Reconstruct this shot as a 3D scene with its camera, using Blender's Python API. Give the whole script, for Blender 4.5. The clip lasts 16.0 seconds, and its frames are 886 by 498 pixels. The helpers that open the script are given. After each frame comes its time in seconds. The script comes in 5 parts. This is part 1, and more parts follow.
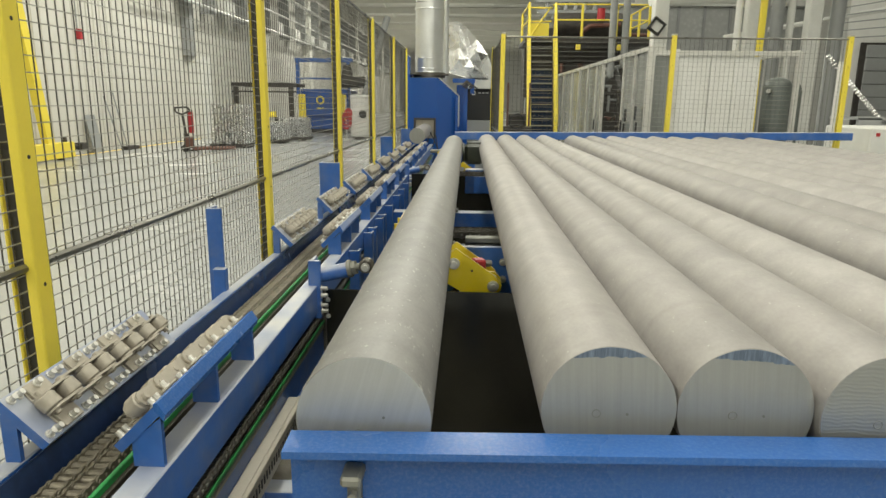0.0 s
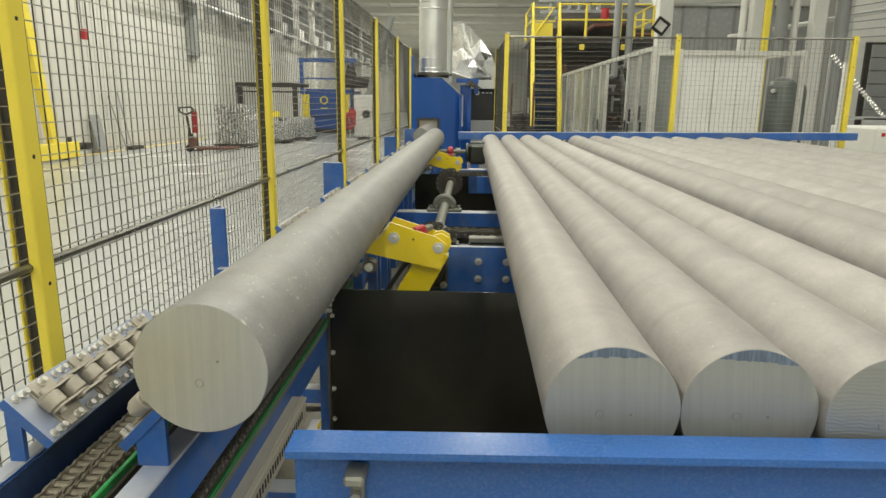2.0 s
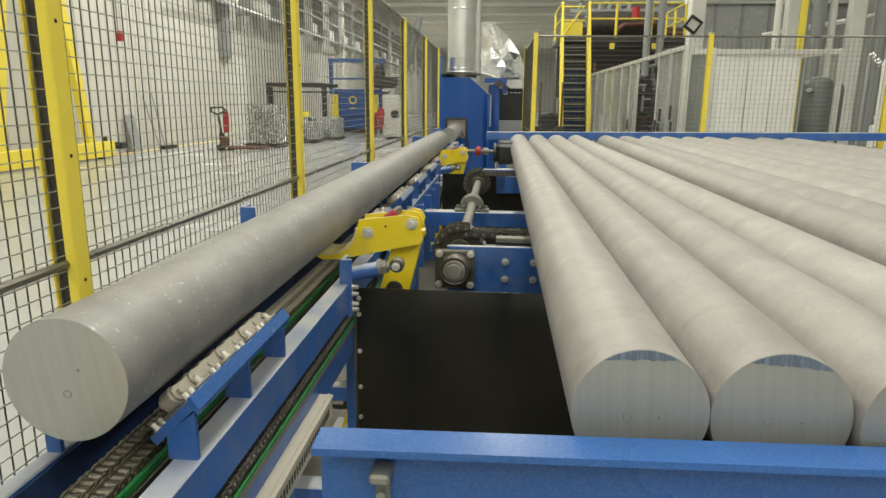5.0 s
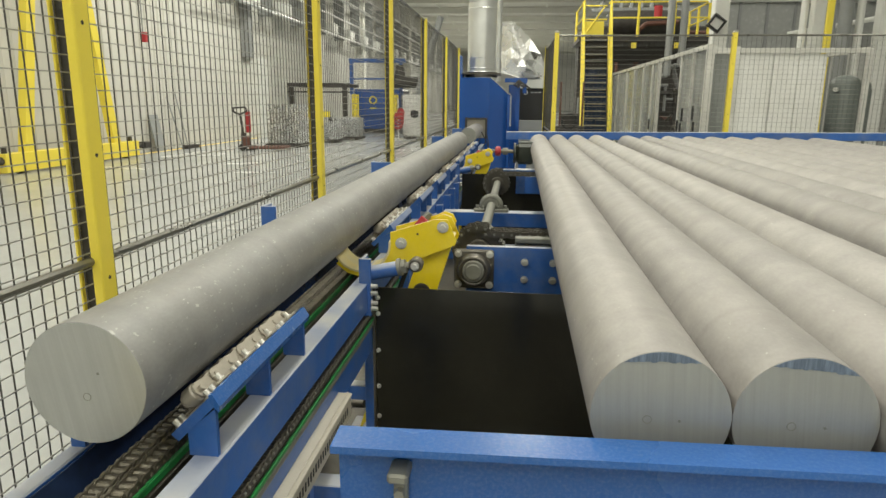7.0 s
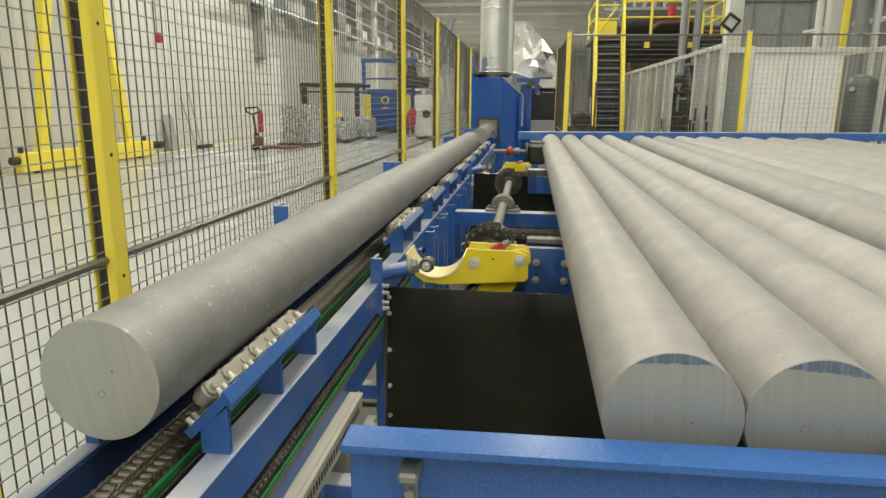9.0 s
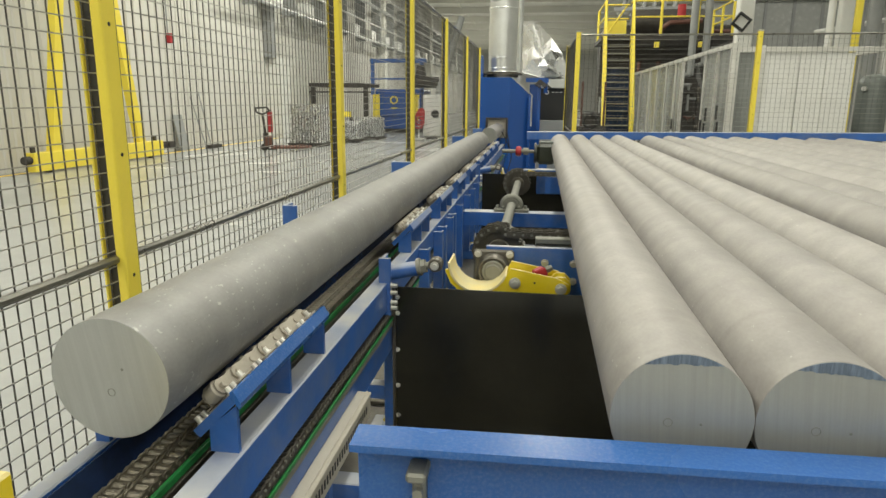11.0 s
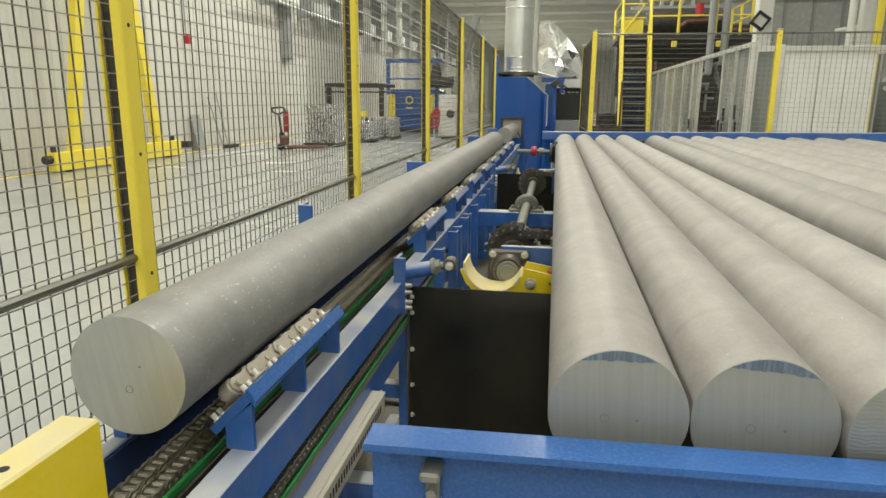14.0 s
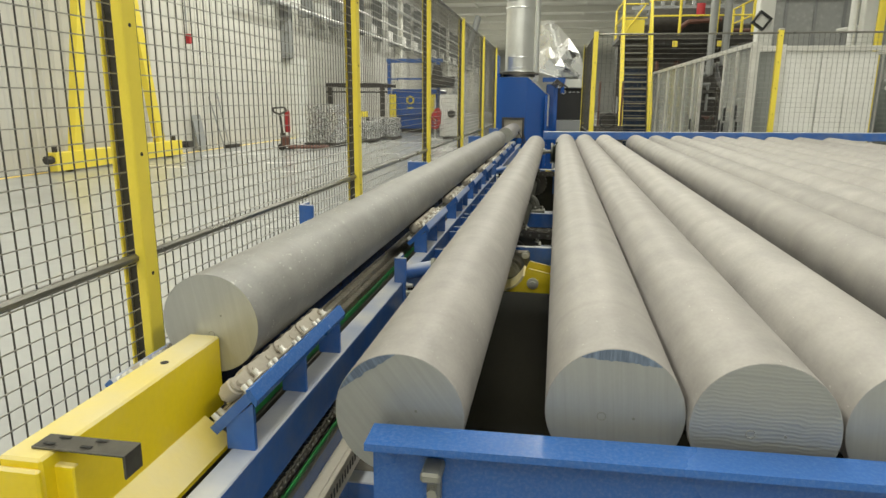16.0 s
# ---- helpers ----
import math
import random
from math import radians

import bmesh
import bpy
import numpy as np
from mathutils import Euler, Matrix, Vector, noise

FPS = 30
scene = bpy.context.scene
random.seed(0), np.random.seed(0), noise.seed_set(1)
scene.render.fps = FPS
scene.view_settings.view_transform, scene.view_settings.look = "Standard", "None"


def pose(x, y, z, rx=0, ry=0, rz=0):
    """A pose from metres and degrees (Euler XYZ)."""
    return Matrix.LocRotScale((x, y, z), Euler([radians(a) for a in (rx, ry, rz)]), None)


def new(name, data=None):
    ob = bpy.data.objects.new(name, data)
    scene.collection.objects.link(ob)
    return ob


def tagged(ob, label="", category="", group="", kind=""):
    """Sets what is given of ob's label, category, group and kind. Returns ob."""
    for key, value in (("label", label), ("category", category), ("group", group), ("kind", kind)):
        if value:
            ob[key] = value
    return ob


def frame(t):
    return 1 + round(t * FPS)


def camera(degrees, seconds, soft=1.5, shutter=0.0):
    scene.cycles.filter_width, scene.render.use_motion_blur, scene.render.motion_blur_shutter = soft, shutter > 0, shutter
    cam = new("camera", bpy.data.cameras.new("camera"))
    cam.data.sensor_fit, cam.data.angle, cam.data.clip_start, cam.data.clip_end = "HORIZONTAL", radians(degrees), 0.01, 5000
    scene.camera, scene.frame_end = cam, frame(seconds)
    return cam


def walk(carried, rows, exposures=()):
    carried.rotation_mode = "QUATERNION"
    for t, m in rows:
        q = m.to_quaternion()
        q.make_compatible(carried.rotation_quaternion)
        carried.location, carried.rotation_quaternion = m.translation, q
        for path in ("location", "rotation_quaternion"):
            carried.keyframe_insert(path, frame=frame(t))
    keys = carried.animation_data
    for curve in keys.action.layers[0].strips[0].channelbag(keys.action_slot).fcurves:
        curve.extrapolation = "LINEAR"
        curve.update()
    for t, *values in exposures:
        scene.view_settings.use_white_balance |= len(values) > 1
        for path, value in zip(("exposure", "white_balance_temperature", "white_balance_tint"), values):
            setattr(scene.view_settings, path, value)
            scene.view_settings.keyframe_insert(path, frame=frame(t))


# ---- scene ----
cam = camera(68.4, 16.0, soft=1.5)
EYE = (0.0, 0.0, 1.45)
PAN = [
    (0.0, 77.252, -0.634, 2.126), (0.5, 77.251, -0.633, 2.16), (1.0, 77.250, -0.631, 2.23), (1.5, 77.249, -0.629, 2.32),
    (2.0, 77.247, -0.625, 2.44), (2.5, 77.244, -0.620, 2.62), (3.0, 77.240, -0.612, 2.90), (3.5, 77.234, -0.599, 3.33),
    (4.0, 77.226, -0.582, 3.88), (6.5, 77.195, -0.514, 6.13), (7.0, 77.189, -0.501, 6.56), (7.5, 77.185, -0.492, 6.84),
    (8.0, 77.182, -0.485, 7.07), (8.5, 77.179, -0.477, 7.31), (9.0, 77.176, -0.469, 7.58), (11.5, 77.163, -0.435, 8.64),
    (12.0, 77.159, -0.423, 9.02), (12.5, 77.157, -0.417, 9.24), (13.0, 77.155, -0.412, 9.39), (13.5, 77.153, -0.408, 9.54),
    (14.0, 77.152, -0.404, 9.65), (14.5, 77.151, -0.403, 9.72), (15.0, 77.151, -0.402, 9.728), (16.0, 77.151, -0.402, 9.73),
]
walk(cam, [(t, pose(*EYE, a, b, c)) for t, a, b, c in PAN])

# ---- light: rows of high-bay luminaires under the hall roof ----
scene.view_settings.exposure = 0.0
world = bpy.data.worlds.new("hall_world")
world.use_nodes = True
world.node_tree.nodes["Background"].inputs[0].default_value = (0.8, 0.86, 0.9, 1)
world.node_tree.nodes["Background"].inputs[1].default_value = 0.3
scene.world = world
HALL = dict(west=-10.2, east=24.0, south=-14.0, north=110.0, roof=9.2)


def lamp_row(name, x, y, sx, sy, watts, col=(1.0, 0.982, 0.85)):
    d = bpy.data.lights.new(name, "AREA")
    d.shape, d.size, d.size_y, d.energy, d.color = "RECTANGLE", sx, sy, watts, col
    ob = new(name, d)
    ob.location = (x, y, 8.55)
    return ob


LAMPS = [(-5.5, -6.0), (0.5, -6.0), (7.0, -6.0), (-5.5, 6.0), (0.5, 6.0), (7.0, 6.0), (14.5, 6.0), (-5.5, 20.0), (0.5, 20.0), (7.0, 20.0),
         (-5.5, 40.0), (3.0, 40.0)]
for lx, ly in LAMPS:
    lamp_row("high_bay_light", lx, ly, 1.2, 9.0, (900 if lx < -3 else 430 if lx < 5 else 220) if ly > 15 else ((600 if ly < 0 else 380) if lx < -3 else ((360 if lx < 3 else 560) if ly < 0 else 400 if lx < 3 else 230 if lx < 10 else 110)))
lamp_row("high_bay_light", -4.0, 75.0, 3.0, 40.0, 3500)
lamp_row("high_bay_light", 12.0, 22.0, 2.0, 9.0, 190)


# ---- materials ----
def mat(name, base, rough=0.5, metal=0.0, var=0.12, scale=6.0, grain=120.0, bump=0.05, stretch=(1, 1, 1), dirt=None, dirt_amt=0.0, dirt_scale=3.0,
        rough_var=0.1, per_object=0.0, coords="Object", up_dust=0.0, dust=(0.5, 0.5, 0.48)):
    m = bpy.data.materials.new(name)
    m.use_nodes = True
    nt = m.node_tree
    b = nt.nodes["Principled BSDF"]
    N, L = nt.nodes.new, nt.links.new
    tc = N("ShaderNodeTexCoord")
    mp = N("ShaderNodeMapping")
    mp.inputs["Scale"].default_value = stretch
    L(tc.outputs[coords], mp.inputs[0])
    n1, n2 = N("ShaderNodeTexNoise"), N("ShaderNodeTexNoise")
    for n, s in ((n1, scale), (n2, grain)):
        n.inputs["Scale"].default_value = s
        n.inputs["Detail"].default_value = 5
        L(mp.outputs[0], n.inputs["Vector"])
    mixn = N("ShaderNodeMath")
    mixn.operation = "MULTIPLY_ADD"
    L(n2.outputs[0], mixn.inputs[0])
    mixn.inputs[1].default_value = 0.35
    L(n1.outputs[0], mixn.inputs[2])
    ramp = N("ShaderNodeMapRange")
    ramp.inputs[1].default_value, ramp.inputs[2].default_value = 0.35, 1.0
    ramp.inputs[3].default_value, ramp.inputs[4].default_value = 1 - var, 1 + var
    L(mixn.outputs[0], ramp.inputs[0])
    col = N("ShaderNodeVectorMath")
    col.operation = "SCALE"
    col.inputs[0].default_value = base[:3]
    L(ramp.outputs[0], col.inputs["Scale"])
    out = col.outputs[0]
    if per_object:
        oi = N("ShaderNodeObjectInfo")
        pr = N("ShaderNodeMapRange")
        pr.inputs[3].default_value, pr.inputs[4].default_value = 1 - per_object, 1 + per_object
        L(oi.outputs["Random"], pr.inputs[0])
        c2 = N("ShaderNodeVectorMath")
        c2.operation = "SCALE"
        L(out, c2.inputs[0])
        L(pr.outputs[0], c2.inputs["Scale"])
        out = c2.outputs[0]
    if dirt:
        n3 = N("ShaderNodeTexNoise")
        n3.inputs["Scale"].default_value, n3.inputs["Detail"].default_value = dirt_scale, 8
        n3.inputs["Roughness"].default_value = 0.7
        L(tc.outputs[coords], n3.inputs["Vector"])
        r3 = N("ShaderNodeMapRange")
        r3.inputs[1].default_value, r3.inputs[2].default_value, r3.inputs[4].default_value = 0.45, 0.75, dirt_amt
        L(n3.outputs[0], r3.inputs[0])
        mx = N("ShaderNodeMix")
        mx.data_type = "RGBA"
        L(r3.outputs[0], mx.inputs["Factor"])
        L(out, mx.inputs["A"])
        mx.inputs["B"].default_value = (*dirt, 1)
        out = mx.outputs["Result"]
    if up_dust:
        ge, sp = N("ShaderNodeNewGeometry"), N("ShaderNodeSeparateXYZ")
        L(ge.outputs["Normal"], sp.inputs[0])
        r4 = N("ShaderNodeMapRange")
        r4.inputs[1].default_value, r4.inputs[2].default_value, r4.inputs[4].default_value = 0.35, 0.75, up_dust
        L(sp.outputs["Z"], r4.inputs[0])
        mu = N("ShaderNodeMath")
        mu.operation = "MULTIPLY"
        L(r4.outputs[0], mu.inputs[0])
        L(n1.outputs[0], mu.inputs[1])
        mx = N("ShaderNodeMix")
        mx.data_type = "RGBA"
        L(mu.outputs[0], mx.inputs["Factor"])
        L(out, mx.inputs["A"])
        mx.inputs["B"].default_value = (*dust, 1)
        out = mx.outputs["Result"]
    L(out, b.inputs["Base Color"])
    rr = N("ShaderNodeMapRange")
    rr.inputs[3].default_value, rr.inputs[4].default_value = max(rough - rough_var, 0.02), min(rough + rough_var, 1)
    L(n1.outputs[0], rr.inputs[0])
    L(rr.outputs[0], b.inputs["Roughness"])
    b.inputs["Metallic"].default_value = metal
    if bump:
        bp = N("ShaderNodeBump")
        bp.inputs["Strength"].default_value, bp.inputs["Distance"].default_value = bump, 0.01
        L(n2.outputs[0], bp.inputs["Height"])
        L(bp.outputs[0], b.inputs["Normal"])
    return m


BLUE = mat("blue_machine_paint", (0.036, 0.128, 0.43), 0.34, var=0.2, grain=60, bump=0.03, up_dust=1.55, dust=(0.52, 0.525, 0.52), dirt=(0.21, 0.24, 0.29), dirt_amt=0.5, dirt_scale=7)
BLUE_CLEAN = mat("glossy_blue_paint", (0.022, 0.115, 0.40), 0.27, var=0.10, scale=3, grain=90, bump=0.03, dirt=(0.20, 0.31, 0.52), dirt_amt=0.32, dirt_scale=170)
YELLOW = mat("yellow_powder_coat", (0.87, 0.71, 0.075), 0.45, var=0.06, grain=200, bump=0.03, dirt=(0.45, 0.36, 0.1), dirt_amt=0.25)
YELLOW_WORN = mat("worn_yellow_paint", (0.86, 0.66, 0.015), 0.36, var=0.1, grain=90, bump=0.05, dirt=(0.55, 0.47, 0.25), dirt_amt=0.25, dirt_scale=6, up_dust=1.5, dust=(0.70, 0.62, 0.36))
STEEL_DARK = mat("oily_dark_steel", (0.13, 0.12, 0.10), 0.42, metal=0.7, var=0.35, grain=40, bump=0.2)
CHAIN = mat("oiled_chain_steel", (0.20, 0.18, 0.14), 0.45, metal=0.5, var=0.4, scale=20, grain=90, bump=0.25)
CHAIN_MID = mat("worn_chain_roller", (0.30, 0.27, 0.21), 0.4, metal=0.5, var=0.4, scale=20, grain=90, bump=0.2)
CHAIN_DUSTY = mat("dusty_khaki_chain", (0.41, 0.375, 0.315), 0.55, metal=0.25, var=0.2, scale=14, grain=80, bump=0.15)
STEEL = mat("bright_steel", (0.70, 0.69, 0.65), 0.38, metal=0.6, var=0.15, grain=80, bump=0.1)
ZINC = mat("galvanised_sheet", (0.72, 0.73, 0.72), 0.33, metal=0.8, var=0.08, scale=5, grain=50, bump=0.0)
HOOD_BLUE = mat("deep_blue_gloss_paint", (0.020, 0.085, 0.33), 0.14, var=0.06, scale=2, grain=30, bump=0.01, rough_var=0.05)
# horizontal wires: pale metal, with light caught from above put into the colour
WIRE_LIT = mat("pale_lit_mesh_wire", (0.33, 0.325, 0.30), 0.42, metal=0.4, var=0.1, bump=0)
GREY_POST = mat("grey_steel_post", (0.04, 0.038, 0.034), 0.55, metal=0.0, var=0.3, scale=8, bump=0.08)
WIRE = mat("dark_mesh_wire", (0.075, 0.072, 0.065), 0.5, metal=0.3, var=0.1, bump=0)
RAIL = mat("mesh_frame_tube", (0.20, 0.195, 0.175), 0.30, metal=0.7, var=0.15, bump=0.02)
BLACK = mat("glossy_black_sheet", (0.022, 0.021, 0.015), 0.16, var=0.3, scale=3, grain=30, bump=0.01, dirt=(0.026, 0.025, 0.018), dirt_amt=0.5, dirt_scale=1.2)
RUBBER = mat("black_plastic", (0.02, 0.02, 0.02), 0.55, var=0.2)
CRADLE = mat("worn_cradle_liner", (0.74, 0.66, 0.40), 0.4, var=0.12, scale=9, grain=80, bump=0.06, dirt=(0.80, 0.62, 0.10), dirt_amt=0.7, dirt_scale=9)
GRIME = mat("grimy_steel_strip", (0.24, 0.24, 0.21), 0.55, metal=0.3, var=0.25, scale=5, grain=40, bump=0.1)
# blue darkened for the shade in the conveyor trough; also on stair risers
NAVY = mat("darkened_blue_paint", (0.022, 0.045, 0.12), 0.25, var=0.25, scale=5, grain=60, bump=0.03, dirt=(0.012, 0.014, 0.02), dirt_amt=0.6, dirt_scale=6)
CAST = mat("oily_cast_iron", (0.16, 0.15, 0.13), 0.35, metal=0.6, var=0.3, scale=14, grain=70, bump=0.15)
MOTOR = mat("dark_green_motor_paint", (0.030, 0.036, 0.028), 0.4, var=0.3, scale=8, bump=0.1)
GREEN = mat("green_guide_plastic", (0.02, 0.24, 0.06), 0.45, var=0.2, dirt=(0.02, 0.05, 0.02), dirt_amt=0.8, dirt_scale=14)
BEIGE = mat("beige_cable_duct", (0.50, 0.47, 0.40), 0.5, var=0.1, bump=0.04, dirt=(0.3, 0.27, 0.22), dirt_amt=0.5)
RED = mat("red_plastic", (0.40, 0.028, 0.035), 0.4, var=0.15)
WHITE = mat("white_painted_sheet", (0.74, 0.74, 0.71), 0.45, var=0.05, grain=20, bump=0.02, dirt=(0.55, 0.53, 0.48), dirt_amt=0.3, dirt_scale=1.2)
GREY_SHEET = mat("grey_painted_sheet", (0.30, 0.31, 0.31), 0.4, var=0.1, dirt=(0.2, 0.2, 0.2), dirt_amt=0.3)
GREY_SHEET_DARK = mat("bare_dark_strip", (0.11, 0.105, 0.09), 0.4, metal=0.5, var=0.3, scale=20, grain=90, bump=0.05)
DARK_MACHINE = mat("dark_machine_iron", (0.055, 0.05, 0.045), 0.55, metal=0.3, var=0.4, bump=0.1)
FOIL = mat("crumpled_foil", (0.85, 0.85, 0.85), 0.27, metal=0.9, var=0.08, scale=4, grain=7, bump=0.6)
WALL_PANEL = mat("white_wall_panel", (0.61, 0.60, 0.56), 0.42, var=0.05, scale=0.6, grain=10, bump=0.02, stretch=(1, 1, 0.2))
ROOF = mat("roof_sheet", (0.76, 0.75, 0.69), 0.6, var=0.06, scale=0.5, grain=8, bump=0.02)
CONCRETE = mat("polished_concrete_floor", (0.41, 0.42, 0.415), 0.25, var=0.10, scale=0.5, grain=9, bump=0.02, dirt=(0.27, 0.27, 0.265), dirt_amt=0.5, dirt_scale=0.35)
LINE = mat("yellow_floor_marking", (0.75, 0.52, 0.05), 0.5, var=0.1, dirt=(0.4, 0.36, 0.25), dirt_amt=0.5)
TANK = mat("grey_green_tank_paint", (0.12, 0.135, 0.125), 0.35, var=0.12)
BRONZE = mat("brown_pipe", (0.12, 0.05, 0.035), 0.5, var=0.2)
INGOT = mat("bright_bundle_metal", (0.74, 0.75, 0.76), 0.28, metal=0.7, var=0.75, scale=22, grain=60, bump=0.5, dirt=(0.14, 0.14, 0.14), dirt_amt=0.55, dirt_scale=14)
GLASS_PALE = mat("frosted_glazing_band", (0.42, 0.43, 0.42), 0.25, var=0.1)


def billet_skin(name, base, metal, band=0.065, scuff=0.69):
    """Homogenised aluminium: pale grey-brown skin with faint cross bands, scuffs and long drag lines."""
    m = mat(name, base, 0.55, metal=metal, var=0.20, scale=14, grain=160, bump=0.03, stretch=(1, 0.55, 1),
            dirt=(0.27, 0.25, 0.23), dirt_amt=0.32, dirt_scale=4.0, per_object=0.10, rough_var=0.1)
    m.node_tree.nodes["Principled BSDF"].inputs["Specular IOR Level"].default_value = 0.3
    nt = m.node_tree
    N, L = nt.nodes.new, nt.links.new
    b = nt.nodes["Principled BSDF"]
    src = b.inputs["Base Color"].links[0].from_socket
    tc = N("ShaderNodeTexCoord")
    oi = N("ShaderNodeObjectInfo")
    off = N("ShaderNodeVectorMath")
    off.operation = "MULTIPLY_ADD"
    L(oi.outputs["Random"], off.inputs[0])
    off.inputs[1].default_value = (7, 31, 5)
    L(tc.outputs["Object"], off.inputs[2])
    # cross bands left by casting and the rollers
    mp = N("ShaderNodeMapping")
    mp.inputs["Scale"].default_value = (2.6, 11, 2.6)
    L(off.outputs[0], mp.inputs[0])
    n = N("ShaderNodeTexNoise")
    n.inputs["Scale"].default_value, n.inputs["Detail"].default_value, n.inputs["Distortion"].default_value = 1.0, 6, 0.8
    L(mp.outputs[0], n.inputs["Vector"])
    r = N("ShaderNodeMapRange")
    r.inputs[1].default_value, r.inputs[2].default_value, r.inputs[3].default_value, r.inputs[4].default_value = 0.3, 0.75, 1 - band, 1 + band
    L(n.outputs[0], r.inputs[0])
    c = N("ShaderNodeVectorMath")
    c.operation = "SCALE"
    L(src, c.inputs[0])
    L(r.outputs[0], c.inputs["Scale"])
    # bright scuffs
    n2 = N("ShaderNodeTexNoise")
    n2.inputs["Scale"].default_value, n2.inputs["Detail"].default_value = 70, 12
    mp2 = N("ShaderNodeMapping")
    mp2.inputs["Scale"].default_value = (1.6, 0.8, 1.6)
    L(off.outputs[0], mp2.inputs[0])
    L(mp2.outputs[0], n2.inputs["Vector"])
    r2 = N("ShaderNodeMapRange")
    r2.inputs[1].default_value, r2.inputs[2].default_value, r2.inputs[4].default_value = scuff, scuff + 0.07, 0.55
    L(n2.outputs[0], r2.inputs[0])
    mx = N("ShaderNodeMix")
    mx.data_type = "RGBA"
    L(r2.outputs[0], mx.inputs["Factor"])
    L(c.outputs[0], mx.inputs["A"])
    mx.inputs["B"].default_value = (0.72, 0.71, 0.68, 1)
    L(mx.outputs["Result"], b.inputs["Base Color"])
    bp = N("ShaderNodeBump")
    bp.inputs["Strength"].default_value, bp.inputs["Distance"].default_value = 0.14, 0.004
    L(n.outputs[0], bp.inputs["Height"])
    L(bp.outputs[0], b.inputs["Normal"])
    return m


def saw_face(name, tilt, relief, metal, face=(0.345, 0.35, 0.33), ripple=0.0):
    """Saw-cut end: satin metal with fine uneven streaks along the cut; ripple adds broad curved blade marks."""
    m = mat(name, face, 0.40, metal=metal, var=0.06, scale=8, grain=150, bump=0.02, rough_var=0.06, per_object=0.05)
    nt = m.node_tree
    N, L = nt.nodes.new, nt.links.new
    b = nt.nodes["Principled BSDF"]
    src = b.inputs["Base Color"].links[0].from_socket
    tc, oi, off = N("ShaderNodeTexCoord"), N("ShaderNodeObjectInfo"), N("ShaderNodeVectorMath")
    off.operation = "MULTIPLY_ADD"
    L(oi.outputs["Random"], off.inputs[0])
    off.inputs[1].default_value = (3.0, 0.0, 5.0)
    L(tc.outputs["Object"], off.inputs[2])
    turn = N("ShaderNodeMapping")
    turn.inputs["Rotation"].default_value = (0, radians(tilt), 0)
    L(off.outputs[0], turn.inputs[0])
    heights = []
    for fine, along, detail in ((260, 7, 4), (70, 2.2, 5)):
        mp, n = N("ShaderNodeMapping"), N("ShaderNodeTexNoise")
        mp.inputs["Scale"].default_value = (fine, 1, along)
        L(turn.outputs[0], mp.inputs[0])
        L(mp.outputs[0], n.inputs["Vector"])
        n.inputs["Scale"].default_value, n.inputs["Detail"].default_value, n.inputs["Distortion"].default_value = 1.0, detail, 0.25
        heights.append(n)
    add = N("ShaderNodeMath")
    add.operation = "MULTIPLY_ADD"
    L(heights[0].outputs[0], add.inputs[0])
    add.inputs[1].default_value = 0.6
    L(heights[1].outputs[0], add.inputs[2])
    h = add.outputs[0]
    if ripple:
        w = N("ShaderNodeTexWave")
        L(tc.outputs["Object"], w.inputs["Vector"])
        w.wave_type, w.bands_direction = "BANDS", "Z"
        w.inputs["Scale"].default_value, w.inputs["Distortion"].default_value = 52, 8.0
        w.inputs["Detail"].default_value, w.inputs["Detail Scale"].default_value = 4, 0.6
        a2 = N("ShaderNodeMath")
        a2.operation = "MULTIPLY_ADD"
        L(w.outputs[0], a2.inputs[0])
        a2.inputs[1].default_value = ripple
        L(h, a2.inputs[2])
        h = a2.outputs[0]
    tone = N("ShaderNodeMapRange")
    tone.inputs[1].default_value, tone.inputs[2].default_value, tone.inputs[3].default_value, tone.inputs[4].default_value = 0.45, 1.15, 0.90, 1.10
    L(add.outputs[0], tone.inputs[0])
    c = N("ShaderNodeVectorMath")
    c.operation = "SCALE"
    L(src, c.inputs[0])
    L(tone.outputs[0], c.inputs["Scale"])
    L(c.outputs[0], b.inputs["Base Color"])
    bp = N("ShaderNodeBump")
    bp.inputs["Strength"].default_value, bp.inputs["Distance"].default_value = relief, 0.002
    L(h, bp.inputs["Height"])
    L(bp.outputs[0], b.inputs["Normal"])
    return m


SKIN = billet_skin("homogenised_billet_skin", (0.372, 0.356, 0.342), 0.42)
SKIN_GREY = billet_skin("scuffed_billet_skin", (0.365, 0.363, 0.355), 0.55, 0.06, 0.64)
FACE_FINE = saw_face("fine_saw_cut_face", 4, 0.10, 0.45)
FACE_DIAG = saw_face("bright_saw_cut_face", -16, 0.16, 0.6, (0.50, 0.51, 0.50))
# cut step metal; the blue stands in for a reflection on it
FACE_STEP = mat("cut_step_blue_reflection", (0.17, 0.215, 0.29), 0.35, metal=0.6, var=0.5, scale=60, grain=200, bump=0.1, stretch=(3, 1, 0.3))
FACE_COARSE = saw_face("coarse_saw_cut_face", 88, 0.24, 0.6, ripple=0.45)


